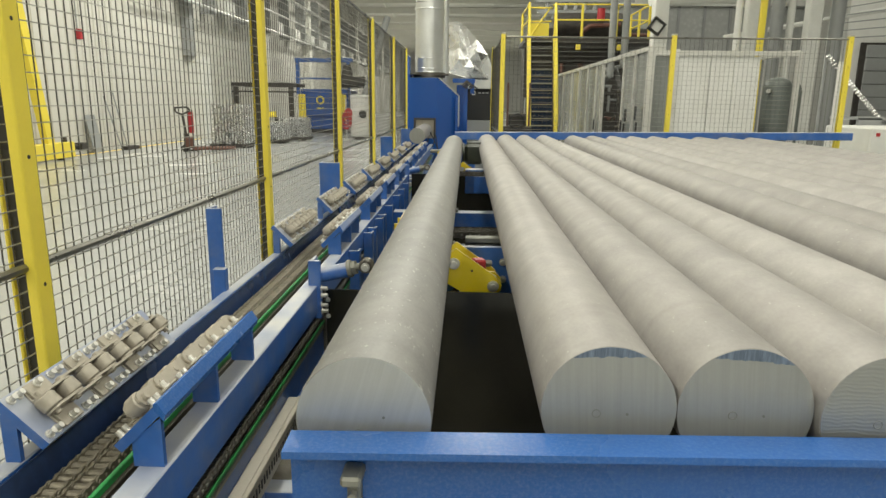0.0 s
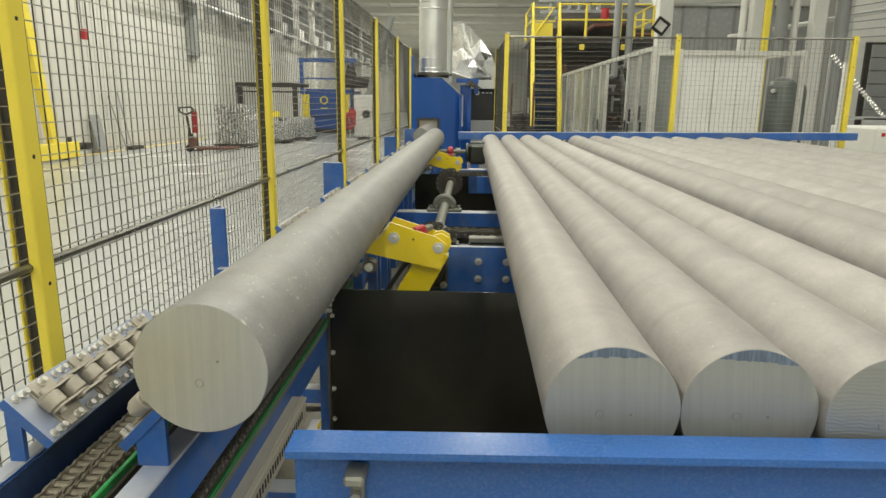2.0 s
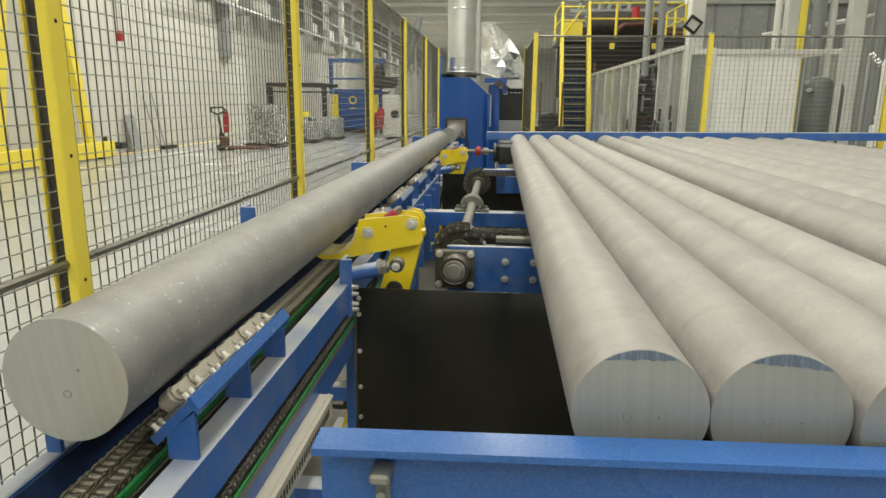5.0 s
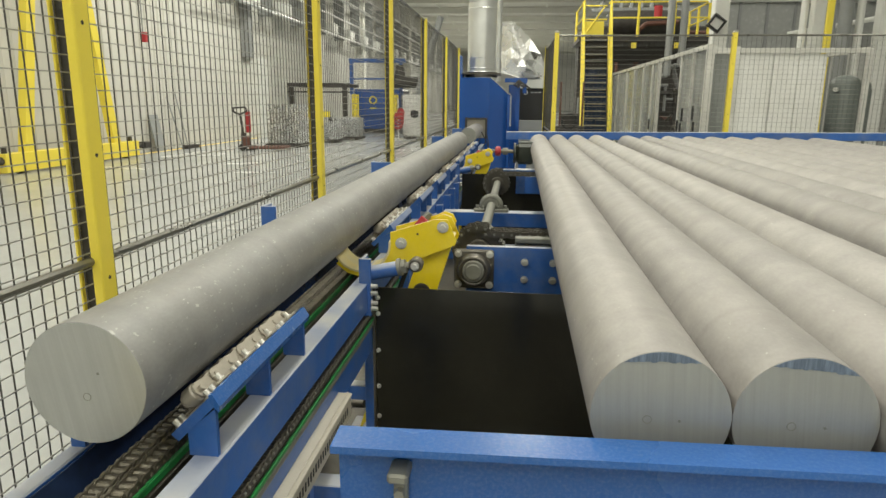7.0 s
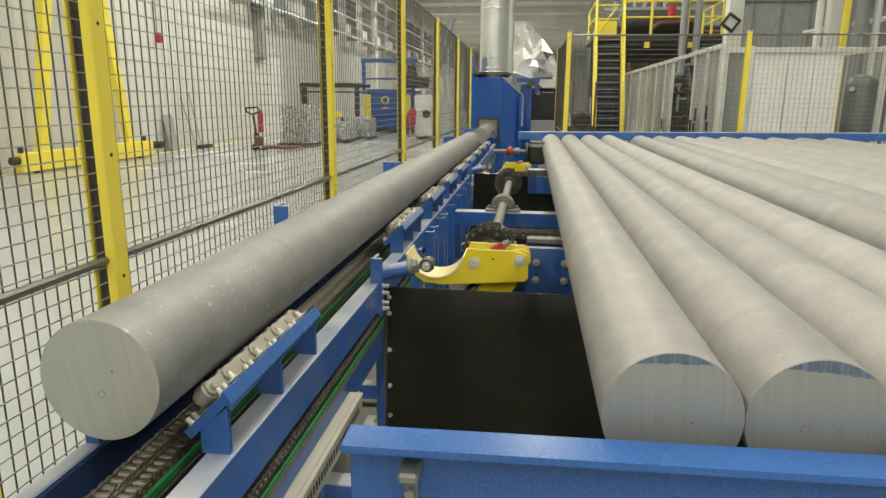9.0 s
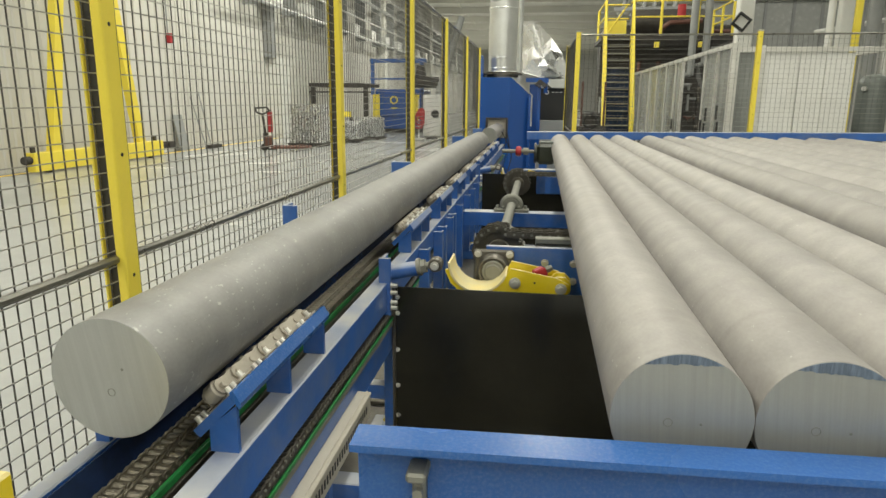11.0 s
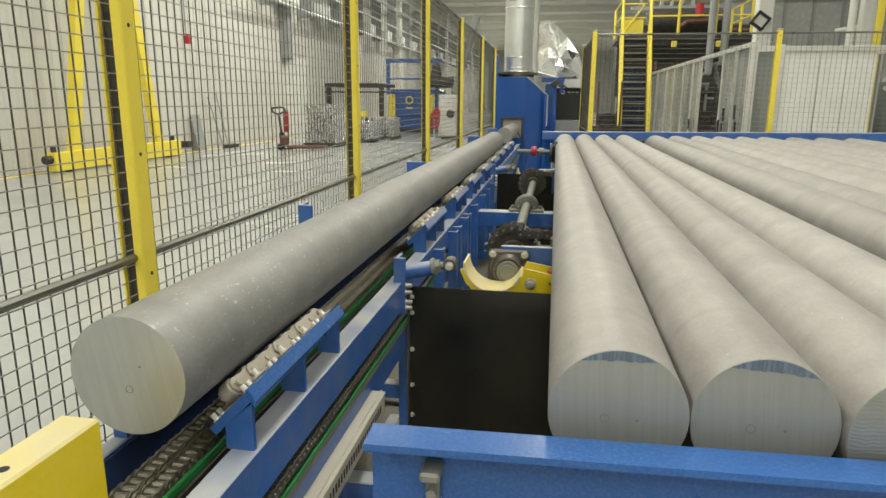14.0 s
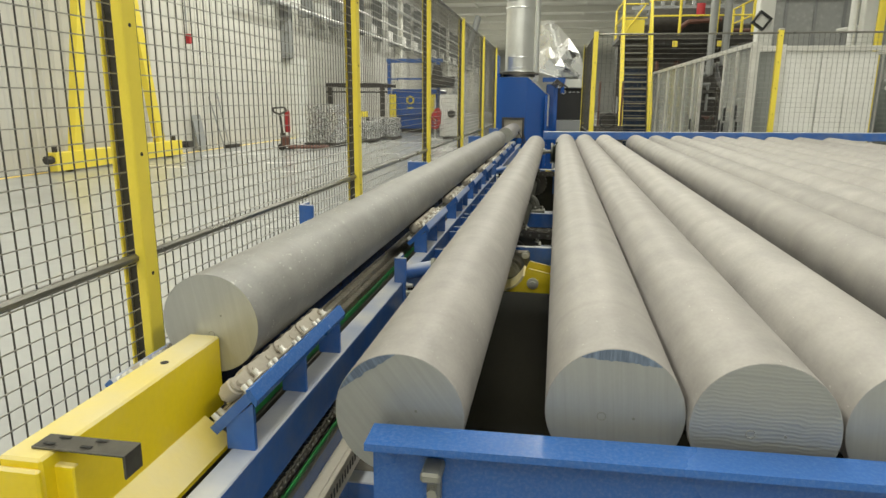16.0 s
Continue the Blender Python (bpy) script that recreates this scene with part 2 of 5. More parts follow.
# ---- mesh building ----
class MB:
    """Collects primitives into one mesh."""

    def __init__(self):
        self.v, self.f, self.mi = [], [], []

    def add(self, verts, faces, mi=0, M=None):
        o = len(self.v)
        self.v += [tuple(M @ Vector(p)) for p in verts] if M else [tuple(p) for p in verts]
        self.f += [tuple(i + o for i in f) for f in faces]
        self.mi += [mi] * len(faces)
        return self

    def box(self, c, s, b=0.0, M=None, mi=0):
        hx, hy, hz = s[0] / 2, s[1] / 2, s[2] / 2
        if b <= 0:
            vs = [(c[0] + i * hx, c[1] + j * hy, c[2] + k * hz) for i in (-1, 1) for j in (-1, 1) for k in (-1, 1)]
            return self.add(vs, [(0, 1, 3, 2), (4, 6, 7, 5), (0, 4, 5, 1), (2, 3, 7, 6), (0, 2, 6, 4), (1, 5, 7, 3)], mi, M)
        b = min(b, hx * 0.9, hy * 0.9, hz * 0.9)
        vs, ix = [], {}
        for i in (-1, 1):
            for j in (-1, 1):
                for k in (-1, 1):
                    for a in range(3):
                        p = [hx - b, hy - b, hz - b]
                        p[a] += b
                        ix[i, j, k, a] = len(vs)
                        vs.append((c[0] + i * p[0], c[1] + j * p[1], c[2] + k * p[2]))
        fs = []
        S = (-1, 1)
        for i in S:
            fs.append([ix[i, j, k, 0] for j, k in ((-1, -1), (1, -1), (1, 1), (-1, 1))])
            fs.append([ix[j, i, k, 1] for j, k in ((-1, -1), (1, -1), (1, 1), (-1, 1))])
            fs.append([ix[j, k, i, 2] for j, k in ((-1, -1), (1, -1), (1, 1), (-1, 1))])
            for j in S:
                fs.append([ix[i, j, -1, 0], ix[i, j, 1, 0], ix[i, j, 1, 1], ix[i, j, -1, 1]])
                fs.append([ix[i, -1, j, 0], ix[i, 1, j, 0], ix[i, 1, j, 2], ix[i, -1, j, 2]])
                fs.append([ix[-1, i, j, 1], ix[1, i, j, 1], ix[1, i, j, 2], ix[-1, i, j, 2]])
                for k in S:
                    fs.append([ix[i, j, k, 0], ix[i, j, k, 1], ix[i, j, k, 2]])
        return self.add(vs, fs, mi, M)

    def cyl(self, p, q, r, n=16, r2=None, mi=0, M=None, caps=True, ch=0.0):
        """A cylinder or cone from p to q, with ch as a chamfer at both ends."""
        p, q = Vector(p), Vector(q)
        d = (q - p).normalized()
        a = d.orthogonal().normalized()
        b = d.cross(a)
        r2 = r if r2 is None else r2
        L = (q - p).length
        rings = [(0, r), (L, r2)] if ch <= 0 else [(0, r - ch), (ch, r), (L - ch, r2), (L, r2 - ch)]
        vs = [p + d * h + (a * math.cos(t) + b * math.sin(t)) * rr for h, rr in rings for t in (2 * math.pi * i / n for i in range(n))]
        fs = [(k * n + i, k * n + (i + 1) % n, (k + 1) * n + (i + 1) % n, (k + 1) * n + i) for k in range(len(rings) - 1) for i in range(n)]
        if caps:
            fs += [tuple(range(n))[::-1], tuple(range((len(rings) - 1) * n, len(rings) * n))]
        return self.add(vs, fs, mi, M)

    def tube(self, pts, r, n=8, mi=0):
        for p, q in zip(pts, pts[1:]):
            self.cyl(p, q, r, n, mi=mi)
        return self

    def prism(self, pts, axis, a, b, mi=0, M=None):
        """Extrudes an outline (two coordinates, the axis left out) from a to b."""
        def put(u, w, h):
            return {"x": (h, u, w), "y": (u, h, w), "z": (u, w, h)}[axis]
        n = len(pts)
        vs = [put(u, w, a) for u, w in pts] + [put(u, w, b) for u, w in pts]
        fs = [tuple(range(n)), tuple(range(n, 2 * n))[::-1]] + [(i, i + n, (i + 1) % n + n, (i + 1) % n) for i in range(n)]
        return self.add(vs, fs, mi, M)

    def ring(self, c, axis, r, w, n=24, k=8, mi=0):
        """A torus round c."""
        ax = Vector(axis).normalized()
        a = ax.orthogonal().normalized()
        b = ax.cross(a)
        vs = []
        for i in range(n):
            t = 2 * math.pi * i / n
            u = a * math.cos(t) + b * math.sin(t)
            for j in range(k):
                s = 2 * math.pi * j / k
                vs.append(Vector(c) + u * (r + w * math.cos(s)) + ax * (w * math.sin(s)))
        fs = [(i * k + j, ((i + 1) % n) * k + j, ((i + 1) % n) * k + (j + 1) % k, i * k + (j + 1) % k) for i in range(n) for j in range(k)]
        return self.add(vs, fs, mi)

    def mesh(self, name, mats, smooth=35):
        me = bpy.data.meshes.new(name)
        me.from_pydata(self.v, [], self.f)
        bm = bmesh.new()
        bm.from_mesh(me)
        bmesh.ops.recalc_face_normals(bm, faces=bm.faces[:])
        bm.to_mesh(me)
        bm.free()
        for m in mats if isinstance(mats, (list, tuple)) else [mats]:
            me.materials.append(m)
        if any(self.mi):
            me.polygons.foreach_set("material_index", self.mi)
        me.polygons.foreach_set("use_smooth", [True] * len(me.polygons))
        me.set_sharp_from_angle(angle=radians(smooth))
        return me


def part(name, mb, material, parent=None, label="", at=None):
    ob = new(name, mb.mesh(name, material) if isinstance(mb, MB) else mb)
    if parent:
        ob.parent = parent
    if at is not None:
        ob.matrix_basis = at if isinstance(at, Matrix) else Matrix.Translation(at)
    if label:
        tagged(ob, label)
    return ob


def thing(name, at, label, category, group="", kind=""):
    ob = new(name)
    ob.empty_display_size = 0.1
    ob.matrix_basis = at if isinstance(at, Matrix) else Matrix.Translation(at)
    return tagged(ob, label, category, group, kind)


def solid(name, mb, material, label, category="", group="", kind="", at=None):
    return tagged(part(name, mb, material, at=at), label, category, group, kind)


def bolt(mb, p, axis, r=0.008, h=0.008, mi=0):
    """A hexagon head on a washer."""
    p, ax = Vector(p), Vector(axis).normalized()
    mb.cyl(p, p + ax * 0.002, r * 1.5, 14, mi=mi)
    mb.cyl(p + ax * 0.002, p + ax * (0.002 + h), r, 6, mi=mi)
    return mb


# ---- hall ----
def build_hall():
    w, e, s, n, r = (HALL[k] for k in ("west", "east", "south", "north", "roof"))
    solid("floor", MB().box(((w + e) / 2, (s + n) / 2, -0.1), (e - w + 1, n - s + 1, 0.2)), CONCRETE, "light grey polished concrete hall floor", kind="structure")
    # west wall: trapezoid sheet, ribs upright
    pts, y = [], s
    while y < 60:
        pts += [(w, y), (w, y + 0.20), (w + 0.035, y + 0.225), (w + 0.035, y + 0.285), (w, y + 0.31)]
        y += 0.33
    pts += [(w, n), (w - 0.2, n), (w - 0.2, s)]
    solid("wall_west", MB().prism(pts, "z", 0, r), WALL_PANEL, "white ribbed metal hall wall", kind="structure")
    solid("wall_south", MB().box(((w + e) / 2, s - 0.1, r / 2), (e - w + 0.8, 0.2, r)), WHITE, "plain white hall wall", kind="structure")
    solid("wall_east", MB().box((e + 0.1, (s + n) / 2, r / 2), (0.2, n - s, r)), WHITE, "plain white hall wall", kind="structure")
    solid("wall_north", MB().box(((w + e) / 2, n + 0.1, r / 2), (e - w + 0.8, 0.2, r)), WHITE, "plain white end wall of the hall", kind="structure")
    solid("wall_cross", MB().box((16.0, 30.1, r / 2), (16.0, 0.2, r)), WHITE, "white partition wall behind the press", kind="structure")
    solid("ceiling", MB().box(((w + e) / 2, (s + n) / 2, r + 0.1), (e - w + 1, n - s + 1, 0.2)), ROOF, "pale grey sheet metal roof", kind="structure")
    mb = MB()
    for i in range(18):
        y = 4 + 6 * i
        mb.box(((w + e) / 2, y, r - 0.3), (e - w - 0.2, 0.25, 0.5), 0.01)
    for x in (-7, -2.5, 2.0, 6.5):
        mb.box((x, 50, r - 0.08), (0.12, 110, 0.14))
    solid("roof_beam", mb, ROOF, "pale concrete roof beams under the ceiling", kind="structure")
    for i in range(9):
        y = 23.6 + 9 * i
        if i == 0:
            solid("wall_column", MB().box((w + 0.2, 24.0, 2.95 + (r - 2.95) / 2), (0.30, 0.42, r - 2.95), 0.01), GREY_SHEET, "grey steel column against the hall wall", kind="structure")
            solid("wall_plinth", MB().box((w + 0.28, 24.6, 1.475), (0.50, 0.9, 2.95), 0.01), WHITE, "white boxed-in foot of a column", kind="structure")
            continue
        mb = MB().box((w + 0.25, y, r / 2), (0.42, 0.5, r - 0.02), 0.01)
        solid("wall_column", mb, ROOF, "grey steel column against the hall wall", kind="structure")
    solid("floor_line", MB().box((-9.92, 30, 0.002), (0.14, 70, 0.004)), LINE, "yellow marking line on the concrete floor", kind="structure")
    for lx, ly in LAMPS:
        mb = MB().box((lx, ly, 8.75), (1.25, 9.1, 0.16), 0.01)
        t = thing("high_bay_luminaire", (0, 0, 0), "long white high-bay luminaire hanging under the roof", "ceiling lamp", "high bay luminaires")
        part("housing", mb, WHITE, t)


# ---- fences ----
FX = -0.92


def fence_post(parent, x, y, h, face, name="post"):
    """A folded post: a yellow flange with a dark grey web that shows its holes. face is the turn about z."""
    M = Matrix.Translation((x, y, 0)) @ Matrix.Rotation(radians(face), 4, "Z")
    p = part(name, MB().box((0.012, -0.004, h / 2 + 0.01), (0.024, 0.050, h - 0.02), 0.003), YELLOW, parent, "yellow post flange", at=M)
    part("edge", MB().box((-0.029, -0.004, h / 2 + 0.01), (0.006, 0.050, h - 0.02), 0.001), YELLOW, p, "thin yellow edge")
    mb = MB().box((-0.013, 0.004, h / 2), (0.026, 0.04, h - 0.03), 0.002)
    mb.box((-0.003, 0.004, 0.006), (0.10, 0.10, 0.012))
    part("web", mb, GREY_POST, p, "dark grey steel web")
    part("cap", MB().box((-0.003, 0.0, h + 0.006), (0.058, 0.052, 0.016), 0.004), BEIGE, p, "pale plastic post cap")
    mb = MB()
    for k in range(8):
        z = 0.25 + 0.27 * k
        mb.cyl((0.0235, -0.004, z), (0.0246, -0.004, z), 0.0045, 10)
        mb.cyl((-0.013, -0.0158, z + 0.02), (-0.013, -0.0172, z + 0.02), 0.006, 10)
    tagged(part("bolt_hole", mb, RUBBER, p), kind="stuff")
    return p


def mesh_panel(parent, a, b, z0, z1, mid, du, dz, wire=0.00115):
    """Welded wire mesh in a thin tube frame between two plan points."""
    a, b = Vector((*a, 0)), Vector((*b, 0))
    d = (b - a).normalized()
    L = (b - a).length
    mb = MB()
    ang = math.atan2(d.y, d.x)
    M = Matrix.Translation(a) @ Matrix.Rotation(ang, 4, "Z")
    k = int(L / du)
    for i in range(1, k):
        u = L * i / k
        mb.box((u, 0, (z0 + z1) / 2), (wire * 2, wire * 2, z1 - z0), M=M)
    k = int((z1 - z0) / dz)
    for i in range(1, k):
        z = z0 + (z1 - z0) * i / k
        # slot 1 is the lighter wire, coloured as if lit from above
        mb.box((L / 2, -wire * 2, z), (L, wire * 2, wire * 2), M=M, mi=1)
    p = part("mesh_panel", mb, [WIRE, WIRE_LIT], parent, "dark welded wire mesh")
    for z in (z0, z1) + ((mid,) if mid else ()):
        part("frame_bar", MB().box((L / 2, 0, z), (L - 0.006, 0.020, 0.019), 0.006, M=M), RAIL, p)


def build_fences():
    f = thing("safety_fence", (0, 0, 0), "yellow-posted wire mesh safety fence beside the conveyor", "safety fence")
    ys = [-0.36, 1.315, 2.96, 4.70, 6.42, 8.22, 9.90]
    for y in ys:
        fence_post(f, FX, y, 2.2, 0)
    for a, b in zip(ys, ys[1:]):
        mesh_panel(f, (FX, a + 0.02), (FX, b - 0.02), 0.12, 2.19, 1.10, 0.0322, 0.0342)
    g = thing("safety_fence", (0, 0, 0), "yellow-posted wire mesh safety fence behind the billet table", "safety fence")
    xs = [0.392, 2.30, 4.235]
    for x in xs:
        fence_post(g, x, 7.72, 2.2, -90)
    for a, b in zip(xs, xs[1:]):
        mesh_panel(g, (a + 0.02, 7.72), (b - 0.02, 7.72), 0.12, 2.17, 0, 0.05, 0.05, 0.0012)
    fence_post(g, 0.36, 9.6, 2.2, 0)
    mesh_panel(g, (0.38, 7.75), (0.36, 9.58), 0.12, 2.17, 1.1, 0.05, 0.05, 0.0012)
    h = thing("safety_fence", (0, 0, 0), "yellow and white end posts of the mesh fence", "safety fence")
    fence_post(h, 4.36, 7.95, 1.95, 0)
    part("white_post", MB().box((4.29, 7.95, 0.97), (0.05, 0.05, 1.94), 0.004), WHITE, h, "white square post")


# ---- billets ----
R, LEN = 0.1015, 6.43


def billet_mesh(face, L=LEN, skin=SKIN):
    mb = MB()
    n = 72
    ch = 0.0009
    rings = [(0, R - ch), (ch, R), (L - ch, R), (L, R - ch)]
    vs = [(rr * math.cos(t), h, rr * math.sin(t)) for h, rr in rings for t in (2 * math.pi * i / n for i in range(n))]
    fs = [(k * n + i, k * n + (i + 1) % n, (k + 1) * n + (i + 1) % n, (k + 1) * n + i) for k in range(3) for i in range(n)]
    mb.add(vs, fs, 0)
    mb.f += [tuple(range(n)), tuple(range(3 * n, 4 * n))]
    mb.mi += [1, 1]
    return mb.mesh("billet", [skin, face], 30)


def stamp(parent, dx, dz, rot):
    M = Matrix.Rotation(radians(rot), 4, "Y")
    part("stamp_ring", MB().ring(M @ Vector((dx, -0.0004, dz)), (0, 1, 0), 0.0062, 0.0006, 20, 5), GRIME, parent, "small stamped ring on the cut end")
    part("stamp_dot", MB().cyl(M @ Vector((dx + 0.046, 0.0002, dz)), M @ Vector((dx + 0.046, -0.0008, dz)), 0.0022, 8), GRIME, parent)


def cut_step(parent, deg, depth, rot):
    """A crescent left by the saw where the cut began: a thin raised segment of the end, a bluish reflection in its
    colour.
    """
    a0, a1 = radians(90 - deg), radians(90 + deg)
    pts = [((R - 0.0012) * math.cos(a0 + (a1 - a0) * i / 16), (R - 0.0012) * math.sin(a0 + (a1 - a0) * i / 16)) for i in range(17)]
    rnd = random.Random(int(deg * 10 + rot))
    low = (R - 0.0012) * math.sin(a0)
    xs = (R - 0.0012) * math.cos(a0)
    for i in range(1, 24):
        u = -1 + 2 * i / 24
        pts.append((xs * u, low + (1 - u * u) * rnd.uniform(-0.0012, 0.0022)))
    part("cut_step", MB().prism(pts, "y", -depth, 0.0004, M=Matrix.Rotation(radians(rot), 4, "Y")), FACE_STEP, parent, "crescent of the saw cut with a dark bluish reflection in its colour")


TABLE_X = [0.2205, 0.425, 0.629, 0.845, 1.172, 1.38, 1.605, 1.82, 2.05, 2.27, 2.55, 2.83, 3.12]
TABLE_Y = [0.912, 0.917, 0.90, 0.925, 0.935, 0.925, 0.945, 0.94, 0.945, 0.96, 0.962, 0.972, 0.98]


def build_billets():
    fine, diag, coarse = billet_mesh(FACE_FINE), billet_mesh(FACE_DIAG, skin=SKIN_GREY), billet_mesh(FACE_COARSE)
    things = []
    for i, x in enumerate(TABLE_X):
        me = coarse if i == 2 else fine
        lab = "grey aluminium billet with coarse saw marks on its end" if i == 2 else "pale grey aluminium billet lying on the blue table"
        b = tagged(part("billet", me, None), lab, "metal billet", "billets on the table")
        stamp(b, -0.018, -0.006, 0)
        if i in (0, 1, 5, 8):
            cut_step(b, 36 if i == 1 else 33, 0.0008, 4 if i == 1 else -2)
        things.append((b, x, TABLE_Y[i]))
    a = tagged(part("billet", diag, None), "grey aluminium billet carried by the yellow transfer arms", "metal billet")
    stamp(a, -0.018, -0.012, -35)
    front = tagged(part("billet", billet_mesh(FACE_FINE, 3.2), None, at=(-0.650, 8.55, 1.013)), "aluminium billet entering the blue furnace", "metal billet")
    stamp(front, 0.01, 0.0, 0)
    return things, a


# ---- chain conveyor ----
CX = -0.645
BEAM_Z = 0.835
V_SPANS = [(0.984, 1.475), (2.575, 3.05), (3.385, 3.86), (4.125, 4.60), (4.875, 5.35), (5.62, 6.09), (6.37, 6.84), (7.12, 7.59), (7.87, 8.34)]


def chain_plate(mb, y0, y1, z, h, x, t, M=None):
    """An obround side plate, waisted a little, upright along y."""
    o = []
    for cy, a0 in ((y1, -90), (y0, 90)):
        for j in range(5):
            a = radians(a0 + 45 * j)
            o.append((cy + h * 0.5 * math.cos(a), z + h * 0.5 * math.sin(a)))
        o.append(((y0 + y1) / 2, z + (h * 0.40 if a0 < 0 else -h * 0.40)))
    mb.prism(o, "x", x - t / 2, x + t / 2, M=M)


def link_chain(mb, strands, y0, y1, pitch, z, h, roller):
    """Roller chain lying along y: side plates, bushes and rollers for each strand (x of its centre, width)."""
    k, y = 0, y0
    while y < y1:
        for sx, w in strands:
            off = w / 2 + (0.0035 if k % 2 else 0.0)
            for s in (-1, 1):
                chain_plate(mb, y, y + pitch, z, h, sx + s * off, 0.003)
            mb.cyl((sx - w / 2, y, z), (sx + w / 2, y, z), roller, 10, caps=False)
            mb.cyl((sx - w / 2 - 0.007, y, z), (sx + w / 2 + 0.007, y, z), roller * 0.5, 8, mi=1)
        k += 1
        y += pitch


def v_block(parent, s, y0, y1, near):
    """One inclined roller rest: plate at 45 degrees on upright gussets, with a run of big-roller chain bolted on. s: the side."""
    q0, q1 = Vector((CX + s * 0.056, 0, 0.874)), Vector((CX + s * 0.134, 0, 0.952))
    up = Vector((-s, 0, 1)).normalized()
    t = 0.018
    r0, r1 = q0 - up * t, q1 - up * t
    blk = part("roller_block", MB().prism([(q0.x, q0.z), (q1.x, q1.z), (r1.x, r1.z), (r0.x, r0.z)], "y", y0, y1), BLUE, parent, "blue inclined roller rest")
    if s > 0:
        part("edge_flange", MB().prism([(q1.x - s * 0.004, q1.z + 0.001), (q1.x + s * 0.003, q1.z + 0.003), (q1.x + s * 0.016, q1.z - 0.018), (q1.x + s * 0.013, q1.z - 0.030), (q1.x - s * 0.002, q1.z - 0.012)], "y", y0 - 0.001, y1 + 0.001), BLUE_CLEAN if y0 < 1.2 else BLUE, blk, "blue folded edge")
    reach = 0.086 if s > 0 else 0.112
    xin, xout = CX + s * reach, CX + s * 0.139
    zi, zo = r0.z + (reach - 0.056) - 0.008, r0.z + (0.139 - 0.056) - 0.018
    for gy in (y0 + 0.008, (y0 + y1) / 2 + 0.008, y1 - 0.012):
        part("gusset", MB().prism([(xin, BEAM_Z), (xout, BEAM_Z), (xout, zo), (xin, zi)], "y", gy - 0.005, gy + 0.005), BLUE, blk)
    c = (q0 + q1) / 2
    M = Matrix.Translation((c.x, 0, c.z)) @ Matrix.Rotation(-s * radians(45), 4, "Y")
    pitch = (y1 - y0 - 0.075) / 7
    ys = [y0 + 0.045 + pitch * i for i in range(8)]
    for i in range(0, 8, 2):
        part("chain_pad", MB().box((0, ys[i] + pitch / 2, 0.002), (0.100, pitch * 1.02, 0.004), 0.0008, M=M), CHAIN_DUSTY, blk, "dusty khaki steel pad" if near else "")
    mb = MB()
    for i, y in enumerate(ys):
        mb.cyl((-0.0135, y, 0.0225), (0.0135, y, 0.0225), 0.0186, 24 if near else 14, ch=0.0025, M=M)
        mb.cyl((-0.027, y, 0.0225), (0.027, y, 0.0225), 0.0062, 12, ch=0.001, M=M)
        if i < 7:
            for sx in (-1, 1):
                chain_plate(mb, y, y + pitch, 0.0225, 0.031, sx * (0.0165 + 0.0048 * (i % 2)), 0.0042, M=M)
            if i % 2 == 0:
                for sx in (-1, 1):
                    mb.box((sx * 0.036, y + pitch / 2, 0.007), (0.030, pitch * 0.9, 0.004), 0.001, M=M)
    part("roller_chain", mb, CHAIN_DUSTY, blk, "short run of dusty big-roller chain")
    for i, y in enumerate(ys):
        for sx in (-1, 1):
            if i == 7:
                continue
            spots = [(y + pitch / 2, 0.042, 0.009)] if i % 2 == 0 else [(y + pitch * 0.32, 0.043, 0.0), (y + pitch * 0.70, 0.043, 0.0)]
            for by, bx, bz in spots if near else spots[:1]:
                b = MB().cyl((sx * bx, by, bz), (sx * bx, by, bz + 0.003), 0.0082, 12, M=M)
                b.cyl((sx * bx, by, bz + 0.003), (sx * bx, by, bz + 0.013), 0.0056, 8, M=M)
                part("bolt", b, STEEL, blk)
    for sx in (-1, 1):
        for k in (0, 1):
            b = MB().cyl((sx * 0.043, y0 + 0.016 + 0.02 * k, 0), (sx * 0.043, y0 + 0.016 + 0.02 * k, 0.003), 0.0085, 12, M=M)
            b.cyl((sx * 0.043, y0 + 0.016 + 0.02 * k, 0.003), (sx * 0.043, y0 + 0.016 + 0.02 * k, 0.014), 0.0056, 8, M=M)
            part("bolt", b, STEEL, blk)


